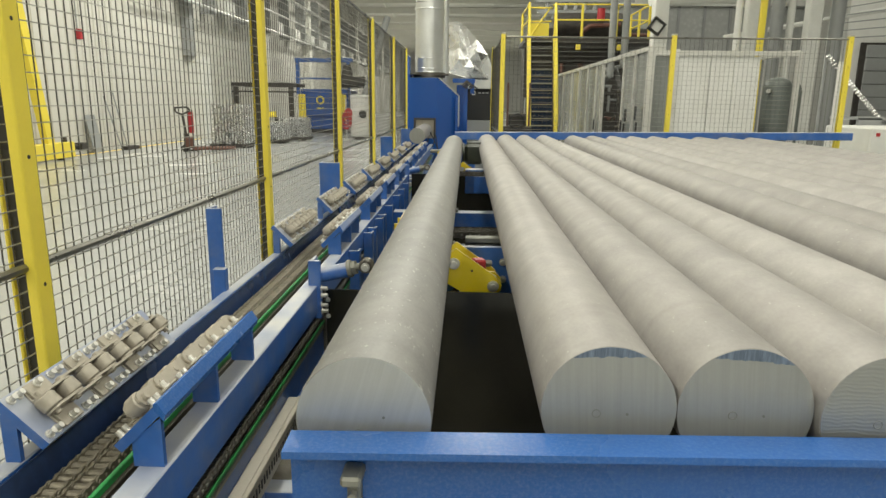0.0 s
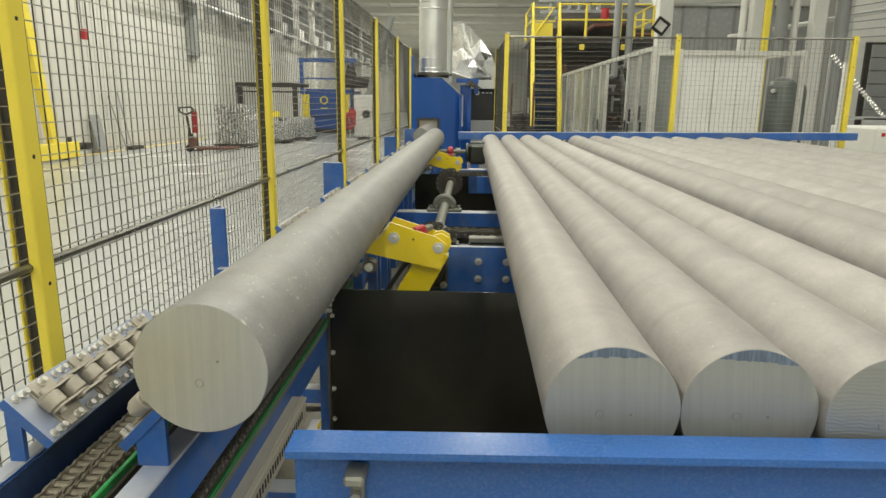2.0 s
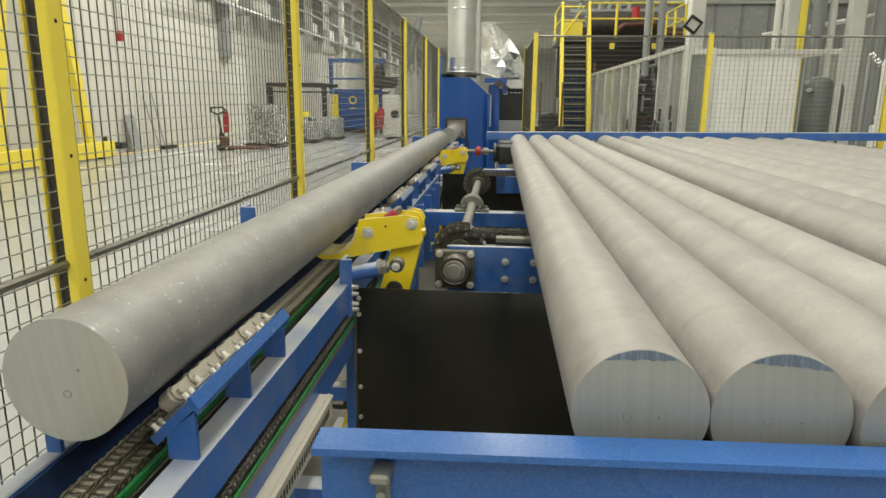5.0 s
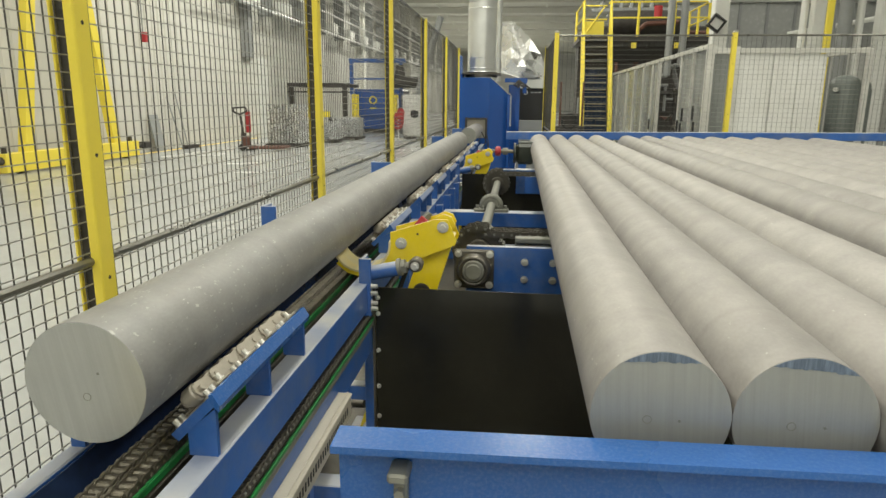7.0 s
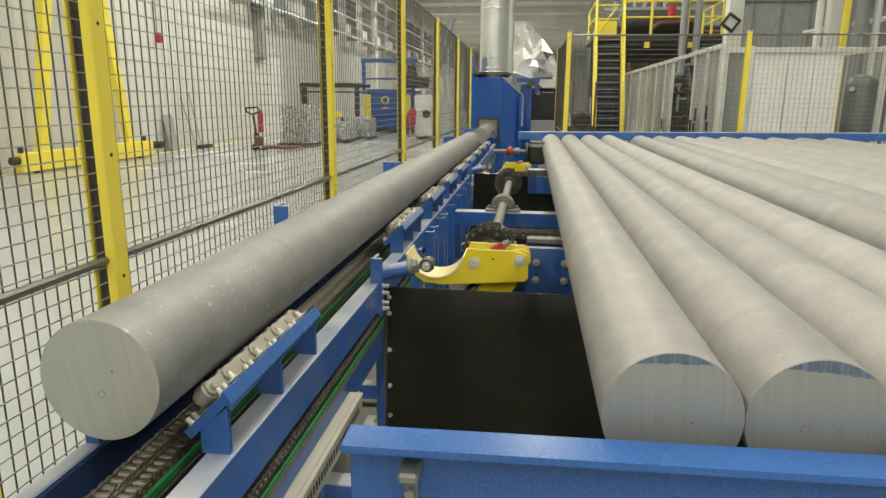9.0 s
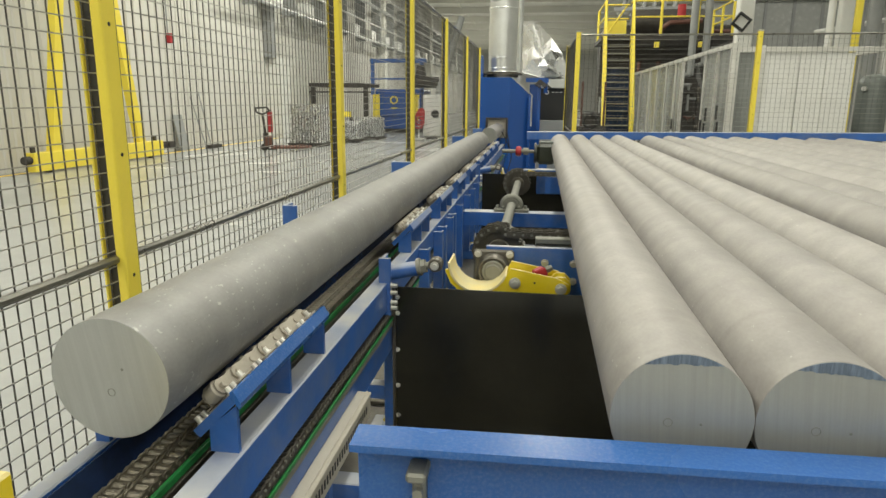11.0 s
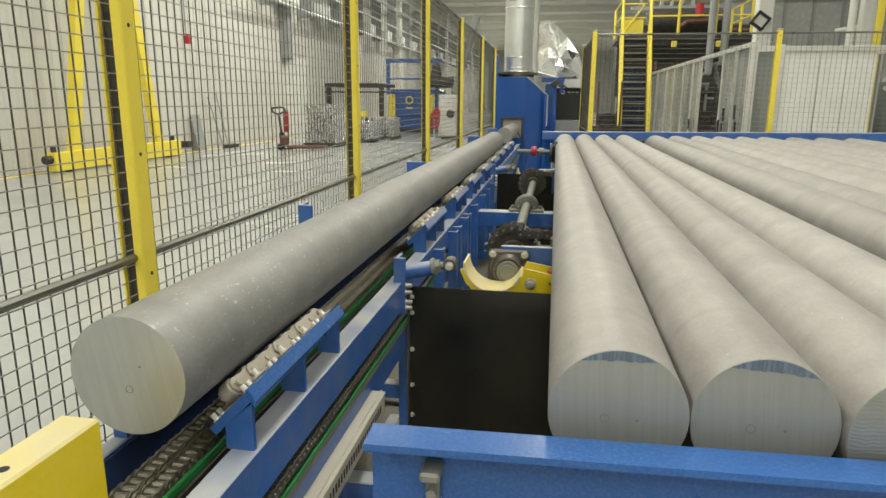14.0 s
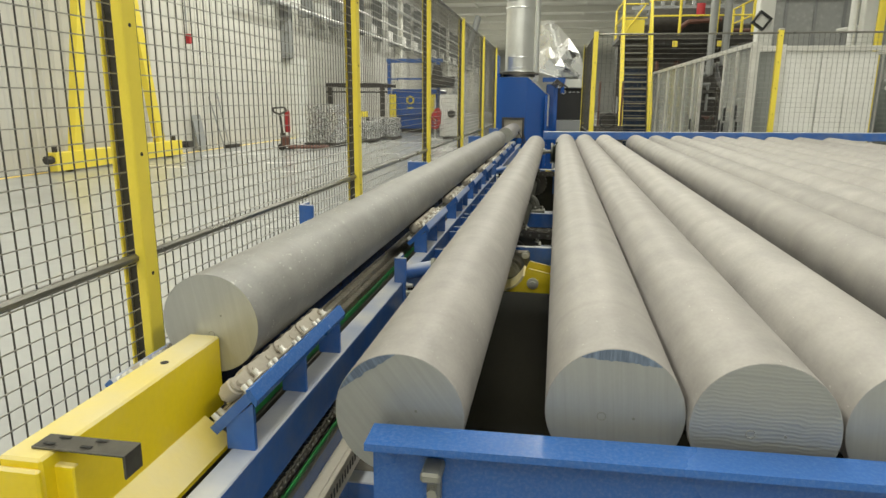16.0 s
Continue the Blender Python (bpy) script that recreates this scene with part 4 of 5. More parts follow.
# ---- furnace and the machines behind ----
def build_furnace():
    f = thing("billet_furnace", (0, 0, 0), "glossy blue billet furnace front with square entry hole", "furnace")
    y = 10.25
    hx0, hx1, hz0, hz1 = -0.80, -0.52, 0.89, 1.17
    x0, x1, zt = -0.935, -0.15, 1.80
    mb = MB()
    mb.prism([(x0, 0.1), (hx0, 0.1), (hx0, zt), (x0, zt)], "y", y, y + 0.10)
    mb.prism([(hx0, 0.1), (hx1, 0.1), (hx1, hz0), (hx0, hz0)], "y", y, y + 0.10)
    mb.prism([(hx0, hz1), (hx1, hz1), (hx1, zt), (hx0, zt)], "y", y, y + 0.10)
    fold = -0.47
    bend = Matrix(((1, 0, 0, 0), (0.62, 1, 0, -0.62 * fold), (0, 0, 1, 0), (0, 0, 0, 1)))
    mb.prism([(hx1, 0.1), (fold, 0.1), (fold, zt), (hx1, zt)], "y", y, y + 0.10)
    mb.prism([(fold, 0.1), (x1, 0.1), (x1, 1.52), (x1 - 0.30, zt), (fold, zt)], "y", y, y + 0.10, M=bend)
    hood = part("hood", mb, HOOD_BLUE, f, "glossy blue hood")
    part("hood_side", MB().prism([(x0, 0.1), (x1, 0.1), (x1, 1.52), (x1 - 0.30, zt), (x0, zt)], "y", y + 1.2, y + 1.6).box((x0 + 0.02, y + 0.65, 0.98), (0.04, 1.1, 1.76)).box((x1 - 0.02, y + 0.65, 0.81), (0.04, 1.1, 1.42)).box((-0.71, y + 0.65, zt - 0.02), (0.45, 1.1, 0.04)), HOOD_BLUE, f)
    mb = MB()
    for a, b in (((hx0 - 0.03, hz1 + 0.015), (hx1 + 0.03, hz1 + 0.015)),):
        mb.box(((a[0] + b[0]) / 2, y - 0.01, a[1]), (b[0] - a[0], 0.02, 0.03))
    for x in (hx0 - 0.015, hx1 + 0.015):
        mb.box((x, y - 0.01, (hz0 + hz1) / 2), (0.03, 0.02, hz1 - hz0))
    part("entry_frame", mb, DARK_MACHINE, hood, "dark frame round the entry hole")
    part("entry_lining", MB().box((-0.66, y + 0.045, 1.03), (0.278, 0.03, 0.278)), BEIGE, hood, "pale insulating lining")
    part("flange_strip", MB().prism([(x1 - 0.31, zt), (x1 + 0.015, 1.53), (x1 + 0.03, 1.53), (x1 - 0.29, zt + 0.01)], "y", y - 0.004, y + 0.012, M=bend).box((x1 + 0.01, y, 1.30), (0.02, 0.02, 0.46), M=bend), ZINC, hood)
    part("side_body", MB().box((-0.12, y + 1.3, 0.87), (0.14, 0.9, 1.70), 0.01), HOOD_BLUE, f, "blue furnace side casing")
    part("guard_frame", MB().box((-0.03, y + 0.6, 1.2), (0.05, 0.05, 1.16)).box((-0.07, y + 0.6, 1.78), (0.36, 0.06, 0.07)).box((0.07, y + 0.9, 1.70), (0.06, 0.06, 0.24)).box((-0.04, y + 0.2, 1.25), (0.05, 0.06, 0.35)), HOOD_BLUE, f)
    mb = MB()
    for i in range(9):
        mb.cyl((-0.10 + 0.03 * i, y + 0.4, 1.70 - 0.02 * (i % 3)), (-0.02 + 0.02 * i, y + 0.5, 1.78 - 0.015 * i), 0.014, 8)
    part("burner_pipe", mb, DARK_MACHINE, f)
    for k in range(5):
        pts = [Vector((-0.55 + 0.10 * math.sin(0.5 * j + k) + 0.015 * j, 9.75 - 0.15 * k, 0.98 - 0.09 * j + 0.03 * math.cos(1.3 * j + k))) for j in range(8)]
        part("cable", MB().tube(pts, 0.007, 6), RUBBER, f)
    part("side_cover", MB().box((-0.97, y + 0.35, 1.96), (0.10, 0.3, 0.36), 0.01), BLUE, f)
    # exhaust duct
    d = thing("exhaust_duct", (0, 0, 0), "round galvanised exhaust duct rising from the furnace", "duct")
    cx, cy, r = -0.628, 10.85, 0.225
    part("pipe", MB().cyl((cx, cy, 1.80), (cx, cy, 2.95), r, 48), ZINC, d)
    for z, rr in ((1.90, 0.012), (1.96, 0.008), (2.12, 0.006), (2.86, 0.012)):
        part("seam_ring", MB().ring((cx, cy, z), (0, 0, 1), r + 0.002, rr, 48, 6), ZINC, d)
    mb = MB()
    prev = None
    for i in range(7):
        a = radians(15 * i)
        c = Vector((cx + 0.42 - 0.42 * math.cos(a), cy, 2.95 + 0.42 * math.sin(a)))
        if prev is not None:
            mb.cyl(prev, c, r, 36)
        prev = c
    mb.cyl(prev, prev + Vector((0.9, 0.0, 0.25)), r, 36)
    part("elbow", mb, ZINC, d)
    part("pipe_foot", MB().cyl((cx, cy, 1.82), (cx, cy, 1.90), r + 0.03, 48).box((cx, cy, 1.87), (0.62, 0.5, 0.02)), STEEL_DARK, d)
    mb = MB().cyl((-0.385, 11.6, 1.78), (-0.385, 11.6, 4.5), 0.045, 24)
    part("flue", mb, ZINC, d)
    # foil-wrapped insulation
    rnd = random.Random(4)
    fs = []
    fo = thing("foil_wrapped_pipe", (0, 0, 0), "crumpled silver foil wrapped round a pipe junction", "insulation foil")
    m0 = MB()
    c0 = Vector((0.02, 11.9, 2.18))
    rim = [Vector((x, 12.2 + rnd.uniform(-0.1, 0.1), z)) for x, z in ((-0.36, 1.97), (0.02, 1.86), (0.40, 1.83), (0.44, 2.02), (0.34, 2.27), (0.14, 2.55), (-0.06, 2.76), (-0.20, 2.85), (-0.38, 2.82), (-0.37, 2.3))]
    mids = []
    for i, p in enumerate(rim):
        q = rim[(i + 1) % len(rim)]
        mids.append(c0.lerp((p + q) / 2, rnd.uniform(0.4, 0.6)) + Vector((0, rnd.uniform(-0.28, 0.05), 0)))
    vs = [c0 + Vector((0, -0.05, 0))] + rim + mids + [p + Vector((0, 0.5, 0)) for p in rim]
    n = len(rim)
    for i in range(n):
        j = (i + 1) % n
        fs += [(1 + i, 1 + j, 1 + n + i), (0, 1 + n + i, 1 + n + (i - 1) % n), (1 + i, 1 + n + i, 1 + n + (i - 1) % n), (1 + i, 1 + 2 * n + i, 1 + 2 * n + j, 1 + j)]
    fs.append(tuple(range(1 + 2 * n, 1 + 3 * n)))
    me = m0.add(vs, fs).mesh("foil", FOIL, 10)
    part("foil", me, None, fo)
    part("collar", MB().box((0.18, 12.3, 1.76), (0.46, 0.4, 0.16), 0.01), ZINC, fo)
    k = thing("burner_cabinet", (0, 0, 0), "black control cabinet beside the furnace", "cabinet")
    part("body", MB().box((0.20, 12.4, 1.405), (0.46, 0.4, 0.57), 0.012), RUBBER, k)
    part("base", MB().box((0.23, 12.35, 0.56), (0.54, 0.5, 1.12), 0.012), GREY_SHEET, k, "grey base box")
    mb = MB().ring((0.10, 12.19, 1.61), (0, 1, 0), 0.032, 0.008, 24, 6)
    for i in range(3):
        mb.box((0.21 + 0.07 * i, 12.198, 1.61), (0.045, 0.004, 0.014))
    part("badge", mb, WHITE, k, "white ring and bars")


def rail_run(mb, pts, r=0.022):
    mb.tube([Vector(p) for p in pts], r, 10)


def build_press():
    """Walkway with steps, the press behind its guards, tank and pipes."""
    s = thing("access_stairs", (0, 0, 0), "steep steel stairs with yellow stringers and handrails", "stairs")
    y0, y1 = 18.7, 20.1
    xa, xb = 1.74, 2.50
    z1 = 3.30
    for x in (xa, xb):
        part("stringer", MB().prism([(y0, 0.0), (y0 + 0.22, 0.0), (y1 + 0.22, z1 + 0.1), (y1, z1 + 0.1)], "x", x - 0.03, x + 0.03), YELLOW, s)
        mb = MB()
        rail_run(mb, [(x, y0, 0.4), (x, y0 - 0.03, 1.1), (x, y1 - 0.1, z1 + 0.95), (x, y1 + 0.4, z1 + 0.95)], 0.030)
        mb.cyl((x, y1 - 0.05, z1), (x, y1 - 0.05, z1 + 0.95), 0.035, 10)
        part("handrail", mb, YELLOW, s)
    for i in range(16):
        z = 0.2 + 0.2 * i
        part("tread", MB().box(((xa + xb) / 2, y0 + 0.1 + (y1 - y0) * z / z1, z), (xb - xa - 0.06, 0.24, 0.024), 0.003), GRIME, s)
        part("riser", MB().box(((xa + xb) / 2, y0 + 0.24 + (y1 - y0) * z / z1, z - 0.1), (xb - xa - 0.06, 0.012, 0.15)), DARK_MACHINE if i > 11 else NAVY, s)
    w = thing("walkway", (0, 0, 0), "yellow-railed walkway above the press", "walkway")
    part("deck", MB().box((3.5, 21.4, z1 - 0.06), (3.7, 2.4, 0.12), 0.005), DARK_MACHINE, w)
    xe = 5.25
    for z in (0.52, 0.95):
        for a, b in (((xb, 20.2), (xe, 20.2)), ((xe, 20.2), (xe, 22.6)), ((xa, 20.3), (xa, 22.5))):
            part("rail", MB().cyl((*a, z1 + z), (*b, z1 + z), 0.024, 10), YELLOW, w)
    for x, y in ((3.3, 20.2), (4.3, 20.2), (xe, 20.2), (xe, 21.4), (xa, 22.5), (xe, 22.5)):
        part("rail_post", MB().cyl((x, y, z1), (x, y, z1 + 0.97), 0.04, 10), YELLOW, w)
    part("kick_panel", MB().box((2.12, 20.95, z1 + 0.30), (0.62, 0.03, 0.42), 0.004), YELLOW, w, "yellow sheet panel")
    for z in (0.05, 0.56, 0.95):
        part("rail", MB().cyl((xa, 20.95, z1 + z), (xb, 20.95, z1 + z), 0.022, 10), YELLOW, w)
    part("brace", MB().cyl((1.86, 20.93, z1 + 0.1), (2.42, 20.93, z1 + 0.92), 0.022, 10), YELLOW, w)
    for x in (1.9, 5.0):
        part("support", MB().box((x, 22.3, (z1 - 0.12) / 2), (0.16, 0.16, z1 - 0.12), 0.004), DARK_MACHINE, w)
    rnd = random.Random(11)
    p = thing("extrusion_press", (0, 0, 0), "dark iron extrusion press with pipes and cables", "press")
    part("body", MB().box((4.3, 25.5, 2.0), (4.4, 3.0, 4.0), 0.05), DARK_MACHINE, p)
    part("cylinder", MB().cyl((2.9, 23.6, 4.05), (5.2, 23.6, 4.05), 0.40, 32, ch=0.04), DARK_MACHINE, p)
    for i in range(30):
        x = rnd.uniform(2.6, 5.6)
        z = rnd.uniform(0.6, 3.8)
        L = rnd.uniform(0.4, 1.2)
        r = rnd.uniform(0.03, 0.08)
        q = (x, 23.95, z + L) if i % 2 else (x + L, 23.95, z + rnd.uniform(-0.1, 0.1))
        part("pipe", MB().cyl((x, 23.95, z), q, r, 10), (GREY_SHEET, DARK_MACHINE, BRONZE)[i % 3], p)
    mb = MB()
    rail_run(mb, [(3.75, 22.9, 0.2), (3.75, 22.9, 3.75), (4.0, 22.9, 3.95), (5.0, 22.9, 4.0)], 0.075)
    part("hydraulic_pipe", mb, BRONZE, p, "brown hydraulic pipe")
    part("valve", MB().cyl((4.35, 22.9, 4.1), (4.35, 22.9, 4.5), 0.13, 16), RED, p)
    for x, za, zb in ((4.06, 2.2, 4.3), (4.42, 2.5, 5.6)):
        part("column_pipe", MB().cyl((x, 19.5, za), (x, 19.5, zb), 0.10, 20).cyl((x, 19.5, za), (x, 22.6, za), 0.06, 12), GREY_SHEET, p, "thick grey pipe")
    for i in range(6):
        part("truss_bar", MB().cyl((2.6 + 0.35 * i, 24.5, 4.3), (3.4 + 0.35 * i, 27.5, 6.4), 0.07, 8), GREY_SHEET, p)
    for i in range(3):
        part("truss_chord", MB().box((4.2, 24.6 + 0.8 * i, 4.6 + 0.5 * i), (3.6, 0.09, 0.12)), GREY_SHEET, p)
    part("cable_tray", MB().box((3.8, 22.8, 3.0), (3.0, 0.3, 0.5), 0.02), DARK_MACHINE, p)
    for x in (3.2, 4.4):
        part("junction_box", MB().box((x, 20.1, 3.05), (0.14, 0.06, 0.16), 0.01), YELLOW, p)
    # guard along the press, seen at a slant
    gx, top = 2.80, 2.28
    g = thing("machine_guard", (0, 0, 0), "grey aluminium-framed press guard with clear and open panels", "machine guard")
    cuts = [10.6, 11.4, 12.2, 14.1, 14.75, 15.8, 17.0, 18.2, 19.8, 21.4]
    for y in cuts:
        part("frame_post", MB().box((gx, y, top / 2), (0.06, 0.07, top), 0.003), STEEL, g)
    part("frame_top", MB().box((gx, (cuts[0] + cuts[-1]) / 2, top), (0.06, cuts[-1] - cuts[0], 0.07), 0.003), STEEL, g, "aluminium profile rail")
    for i, (a, b) in enumerate(zip(cuts, cuts[1:])):
        if i == 2:
            continue
        part("panel", MB().box((gx + 0.01, (a + b) / 2, 1.125), (0.008, b - a - 0.07, 2.24), 0.001), PANEL_GREY, g, "grey translucent panel")
    part("valve_plate", MB().box((gx + 1.0, 13.4, 1.0), (0.05, 3.0, 2.0)), DARK_MACHINE, g)
    mb = MB()
    for i in range(110):
        y = 12.3 + rnd.uniform(0, 2.0)
        z = rnd.uniform(0.75, 1.75)
        c = Vector((gx + rnd.uniform(0.3, 0.8), y, z))
        mb.cyl(c, c + Vector((rnd.uniform(-0.1, 0.1), rnd.uniform(-0.15, 0.15), rnd.uniform(-0.15, 0.15))), rnd.uniform(0.012, 0.035), 8)
    tagged(part("valve_block", mb, STEEL_DARK, g, "dense dark hoses and valves"), kind="stuff")
    for k in range(7):
        pts = []
        for j in range(9):
            tt = j / 8
            pts.append(Vector((gx + 0.25, 12.3 + 1.7 * tt, 1.95 - (0.30 + 0.03 * k) * math.sin(math.pi * tt) + 0.04 * k)))
        part("hose", MB().tube(pts, 0.02, 8), RUBBER, g)
    for y, z in ((11.75, 1.25), (11.8, 1.0), (12.05, 1.05), (10.95, 1.05), (11.05, 1.3), (14.6, 1.0)):
        part("door_handle", MB().box((gx - 0.05, y, z), (0.03, 0.05, 0.22), 0.008), RUBBER, g, "black door handle")
    # white guard across the end
    h = thing("machine_guard", (0, 0, 0), "white panelled machine guard with aluminium frame", "machine guard")
    y = 10.68
    for x0, x1 in ((2.90, 3.20), (3.25, 3.75), (3.77, 4.12), (4.14, 4.52)):
        part("panel", MB().box(((x0 + x1) / 2, y, 1.09), (x1 - x0, 0.03, 2.18), 0.004), WHITE if x0 > 3.2 else PANEL_GREY, h)
    for x, zz in ((2.86, 2.32), (3.225, 2.28), (5.10, 2.2)):
        part("frame_post", MB().box((x, y - 0.03, zz / 2), (0.07, 0.07, zz), 0.004), STEEL, h)
    part("frame_top", MB().box((3.98, y - 0.03, 2.225), (2.3, 0.06, 0.07), 0.004), STEEL, h, "aluminium profile rail")
    part("frame_back", MB().box((3.98, y + 1.9, 2.28), (2.3, 0.06, 0.07), 0.004).box((5.1, y + 0.95, 2.25), (0.06, 1.9, 0.06), 0.004), STEEL, h)
    k = thing("pressure_tank", (0, 0, 0), "dark grey-green upright pressure tank", "tank")
    c, r = (5.20, 11.5), 0.225
    prof = [(r, 0.2), (r, 1.76), (r * 0.92, 1.82), (r * 0.7, 1.87), (r * 0.35, 1.90), (0.02, 1.91)]
    n = 36
    vs = [(c[0] + rr * math.cos(2 * math.pi * i / n), c[1] + rr * math.sin(2 * math.pi * i / n), z) for rr, z in prof for i in range(n)]
    fs = [(j * n + i, j * n + (i + 1) % n, (j + 1) * n + (i + 1) % n, (j + 1) * n + i) for j in range(len(prof) - 1) for i in range(n)]
    part("shell", MB().add(vs, fs), TANK, k)
    part("leg", MB().cyl((c[0], c[1], 0), (c[0], c[1], 0.22), r * 0.8, 24), TANK, k)
    part("pipe", MB().tube([(5.56, 11.5, 0.0), (5.56, 11.5, 1.70), (5.50, 11.5, 1.80)], 0.055, 16), TANK, k)
    part("gauge", MB().cyl((4.97, 11.3, 1.68), (5.02, 11.36, 1.68), 0.035, 14), STEEL, k)
    hu = thing("hydraulic_unit", (1.12, 15.5, 0), "dark hydraulic unit with black hose loop beside the stairs", "hydraulic unit")
    part("tank", MB().box((0, 0.3, 0.45), (0.75, 0.6, 0.9), 0.02), DARK_MACHINE, hu)
    part("hose_coil", MB().ring((0.02, -0.08, 1.02), (-0.2, 1, 0.3), 0.17, 0.022, 24, 8), RUBBER, hu)
    for k, px in enumerate((-0.30, -0.18, 0.22, 0.33)):
        part("upright_pipe", MB().cyl((px, 0.25, 0.88), (px, 0.25, 1.55 + 0.35 * (k % 2)), 0.025, 10), (GREY_SHEET, BRONZE)[k % 2], hu)
    part("manifold", MB().box((0.05, 0.2, 1.05), (0.42, 0.2, 0.28), 0.02).cyl((0.05, 0.1, 1.15), (0.05, -0.02, 1.15), 0.06, 16), DARK_MACHINE, hu)
    # pillars, crane post and pipes behind
    for x, yy, sx in ((4.66, 17.0, 0.34), (6.62, 16.4, 0.26), (7.95, 16.2, 0.30)):
        solid("hall_pillar", MB().box((x, yy, 4.6), (sx, sx, 9.18), 0.02), WHITE, "white square hall pillar", kind="structure")
    q = thing("floodlight", (0, 0, 0), "black square floodlight fitting on a white pillar", "floodlight")
    M = Matrix.Translation((4.52, 16.72, 3.28)) @ Matrix.Rotation(radians(35), 4, "Y")
    mb = MB()
    for cc, sz in (((0, 0, 0.14), (0.33, 0.14, 0.045)), ((0, 0, -0.14), (0.33, 0.14, 0.045)), ((0.14, 0, 0), (0.045, 0.14, 0.24)), ((-0.14, 0, 0), (0.045, 0.14, 0.24))):
        mb.box(cc, sz, 0.004, M=M)
    part("housing", mb, RUBBER, q)
    part("lens", MB().box((0, 0.02, 0), (0.24, 0.03, 0.24), M=M), WHITE, q)
    part("arm", MB().box((4.56, 16.80, 3.24), (0.06, 0.10, 0.06)), RUBBER, q)
    yk = thing("crane_post", (0, 0, 0), "yellow upright post of a jib crane", "crane post")
    part("post", MB().box((6.13, 14.6, 2.9), (0.12, 0.10, 5.8), 0.01), YELLOW, yk)
    part("foot", MB().box((6.13, 14.6, 0.02), (0.5, 0.4, 0.04), 0.005), YELLOW, yk)
    rr = thing("pipe_riser", (0, 0, 0), "bundle of grey and white vertical pipes", "pipes")
    for x, yy, ra, m in ((7.05, 16.0, 0.14, GREY_SHEET), (7.35, 16.0, 0.08, WHITE), (8.40, 16.0, 0.15, GREY_SHEET), (8.72, 16.3, 0.09, WHITE), (6.45, 15.2, 0.06, GREY_SHEET), (5.75, 14.9, 0.07, WHITE)):
        part("pipe", MB().cyl((x, yy, 0.0), (x, yy, 6.5), ra, 24), m, rr)
    part("header_pipe", MB().cyl((6.2, 16.9, 3.05), (13.0, 15.0, 4.2), 0.055, 20), WHITE, rr)
    part("header_pipe", MB().cyl((4.5, 17.4, 4.05), (8.0, 17.4, 4.15), 0.22, 20), WHITE, rr)
    for i in range(6):
        part("cable", MB().cyl((8.3, 15.9, 2.95 + 0.16 * i), (10.4, 15.5, 3.05 + 0.22 * i), 0.013, 8), GREY_SHEET, rr)
    b = thing("corrugated_hose", (0, 0, 0), "slanting silver corrugated hose on a stand", "hose")
    a0, b0 = Vector((5.03, 9.7, 2.13)), Vector((5.88, 9.7, 1.27))
    mb = MB()
    for i in range(24):
        mb.ring(a0.lerp(b0, i / 23), b0 - a0, 0.024, 0.012, 16, 6)
    part("hose", mb, FOIL, b)
    for x, z in ((5.03, 2.13), (5.88, 1.27)):
        part("stand", MB().cyl((x, 9.74, 0), (x, 9.74, z), 0.018, 10), GREY_SHEET, b)
    wb = thing("white_cabinet", (0, 0, 0), "low white machine cabinet with red button", "cabinet")
    part("body", MB().box((5.93, 8.35, 0.605), (2.5, 1.0, 1.21), 0.02), WHITE, wb)
    part("button", MB().box((4.76, 7.84, 1.13), (0.04, 0.02, 0.04), 0.004), RED, wb)
    part("top_rail", MB().box((5.9, 8.8, 1.30), (2.4, 0.04, 0.04)).box((5.2, 8.8, 1.25), (0.3, 0.04, 0.10)), GREY_SHEET, wb)
    gd = thing("sectional_door", (0, 0, 0), "dark grey sectional industrial door", "door")
    for i in range(8):
        for j in range(4):
            part("section", MB().box((13.75 + 1.3 * j, 22.9, 0.28 + 0.42 * i), (1.28, 0.08, 0.40), 0.01), GREY_SHEET, gd)
    part("door_frame", MB().box((15.7, 22.98, 1.75), (5.5, 0.09, 3.5)), DARK_MACHINE, gd)
    solid("wall_bay", MB().box((18.0, 23.2, 4.6), (12.0, 0.3, 9.18)), WHITE, "white wall round the industrial door", kind="structure")
    wd = thing("window_band", (0, 0, 0), "pale frosted glazing band with dark upright mullions", "window")
    part("glass", MB().box((10.5, 29.98, 4.55), (8.0, 0.06, 1.9)), GLASS_PALE, wd)
    for i in range(8):
        part("mullion", MB().box((6.8 + 1.1 * i, 29.94, 4.55), (0.11, 0.10, 2.0)), GREY_SHEET, wd)
    part("ledge", MB().box((10.5, 29.85, 5.65), (8.2, 0.30, 0.22), 0.01), WHITE, wd)


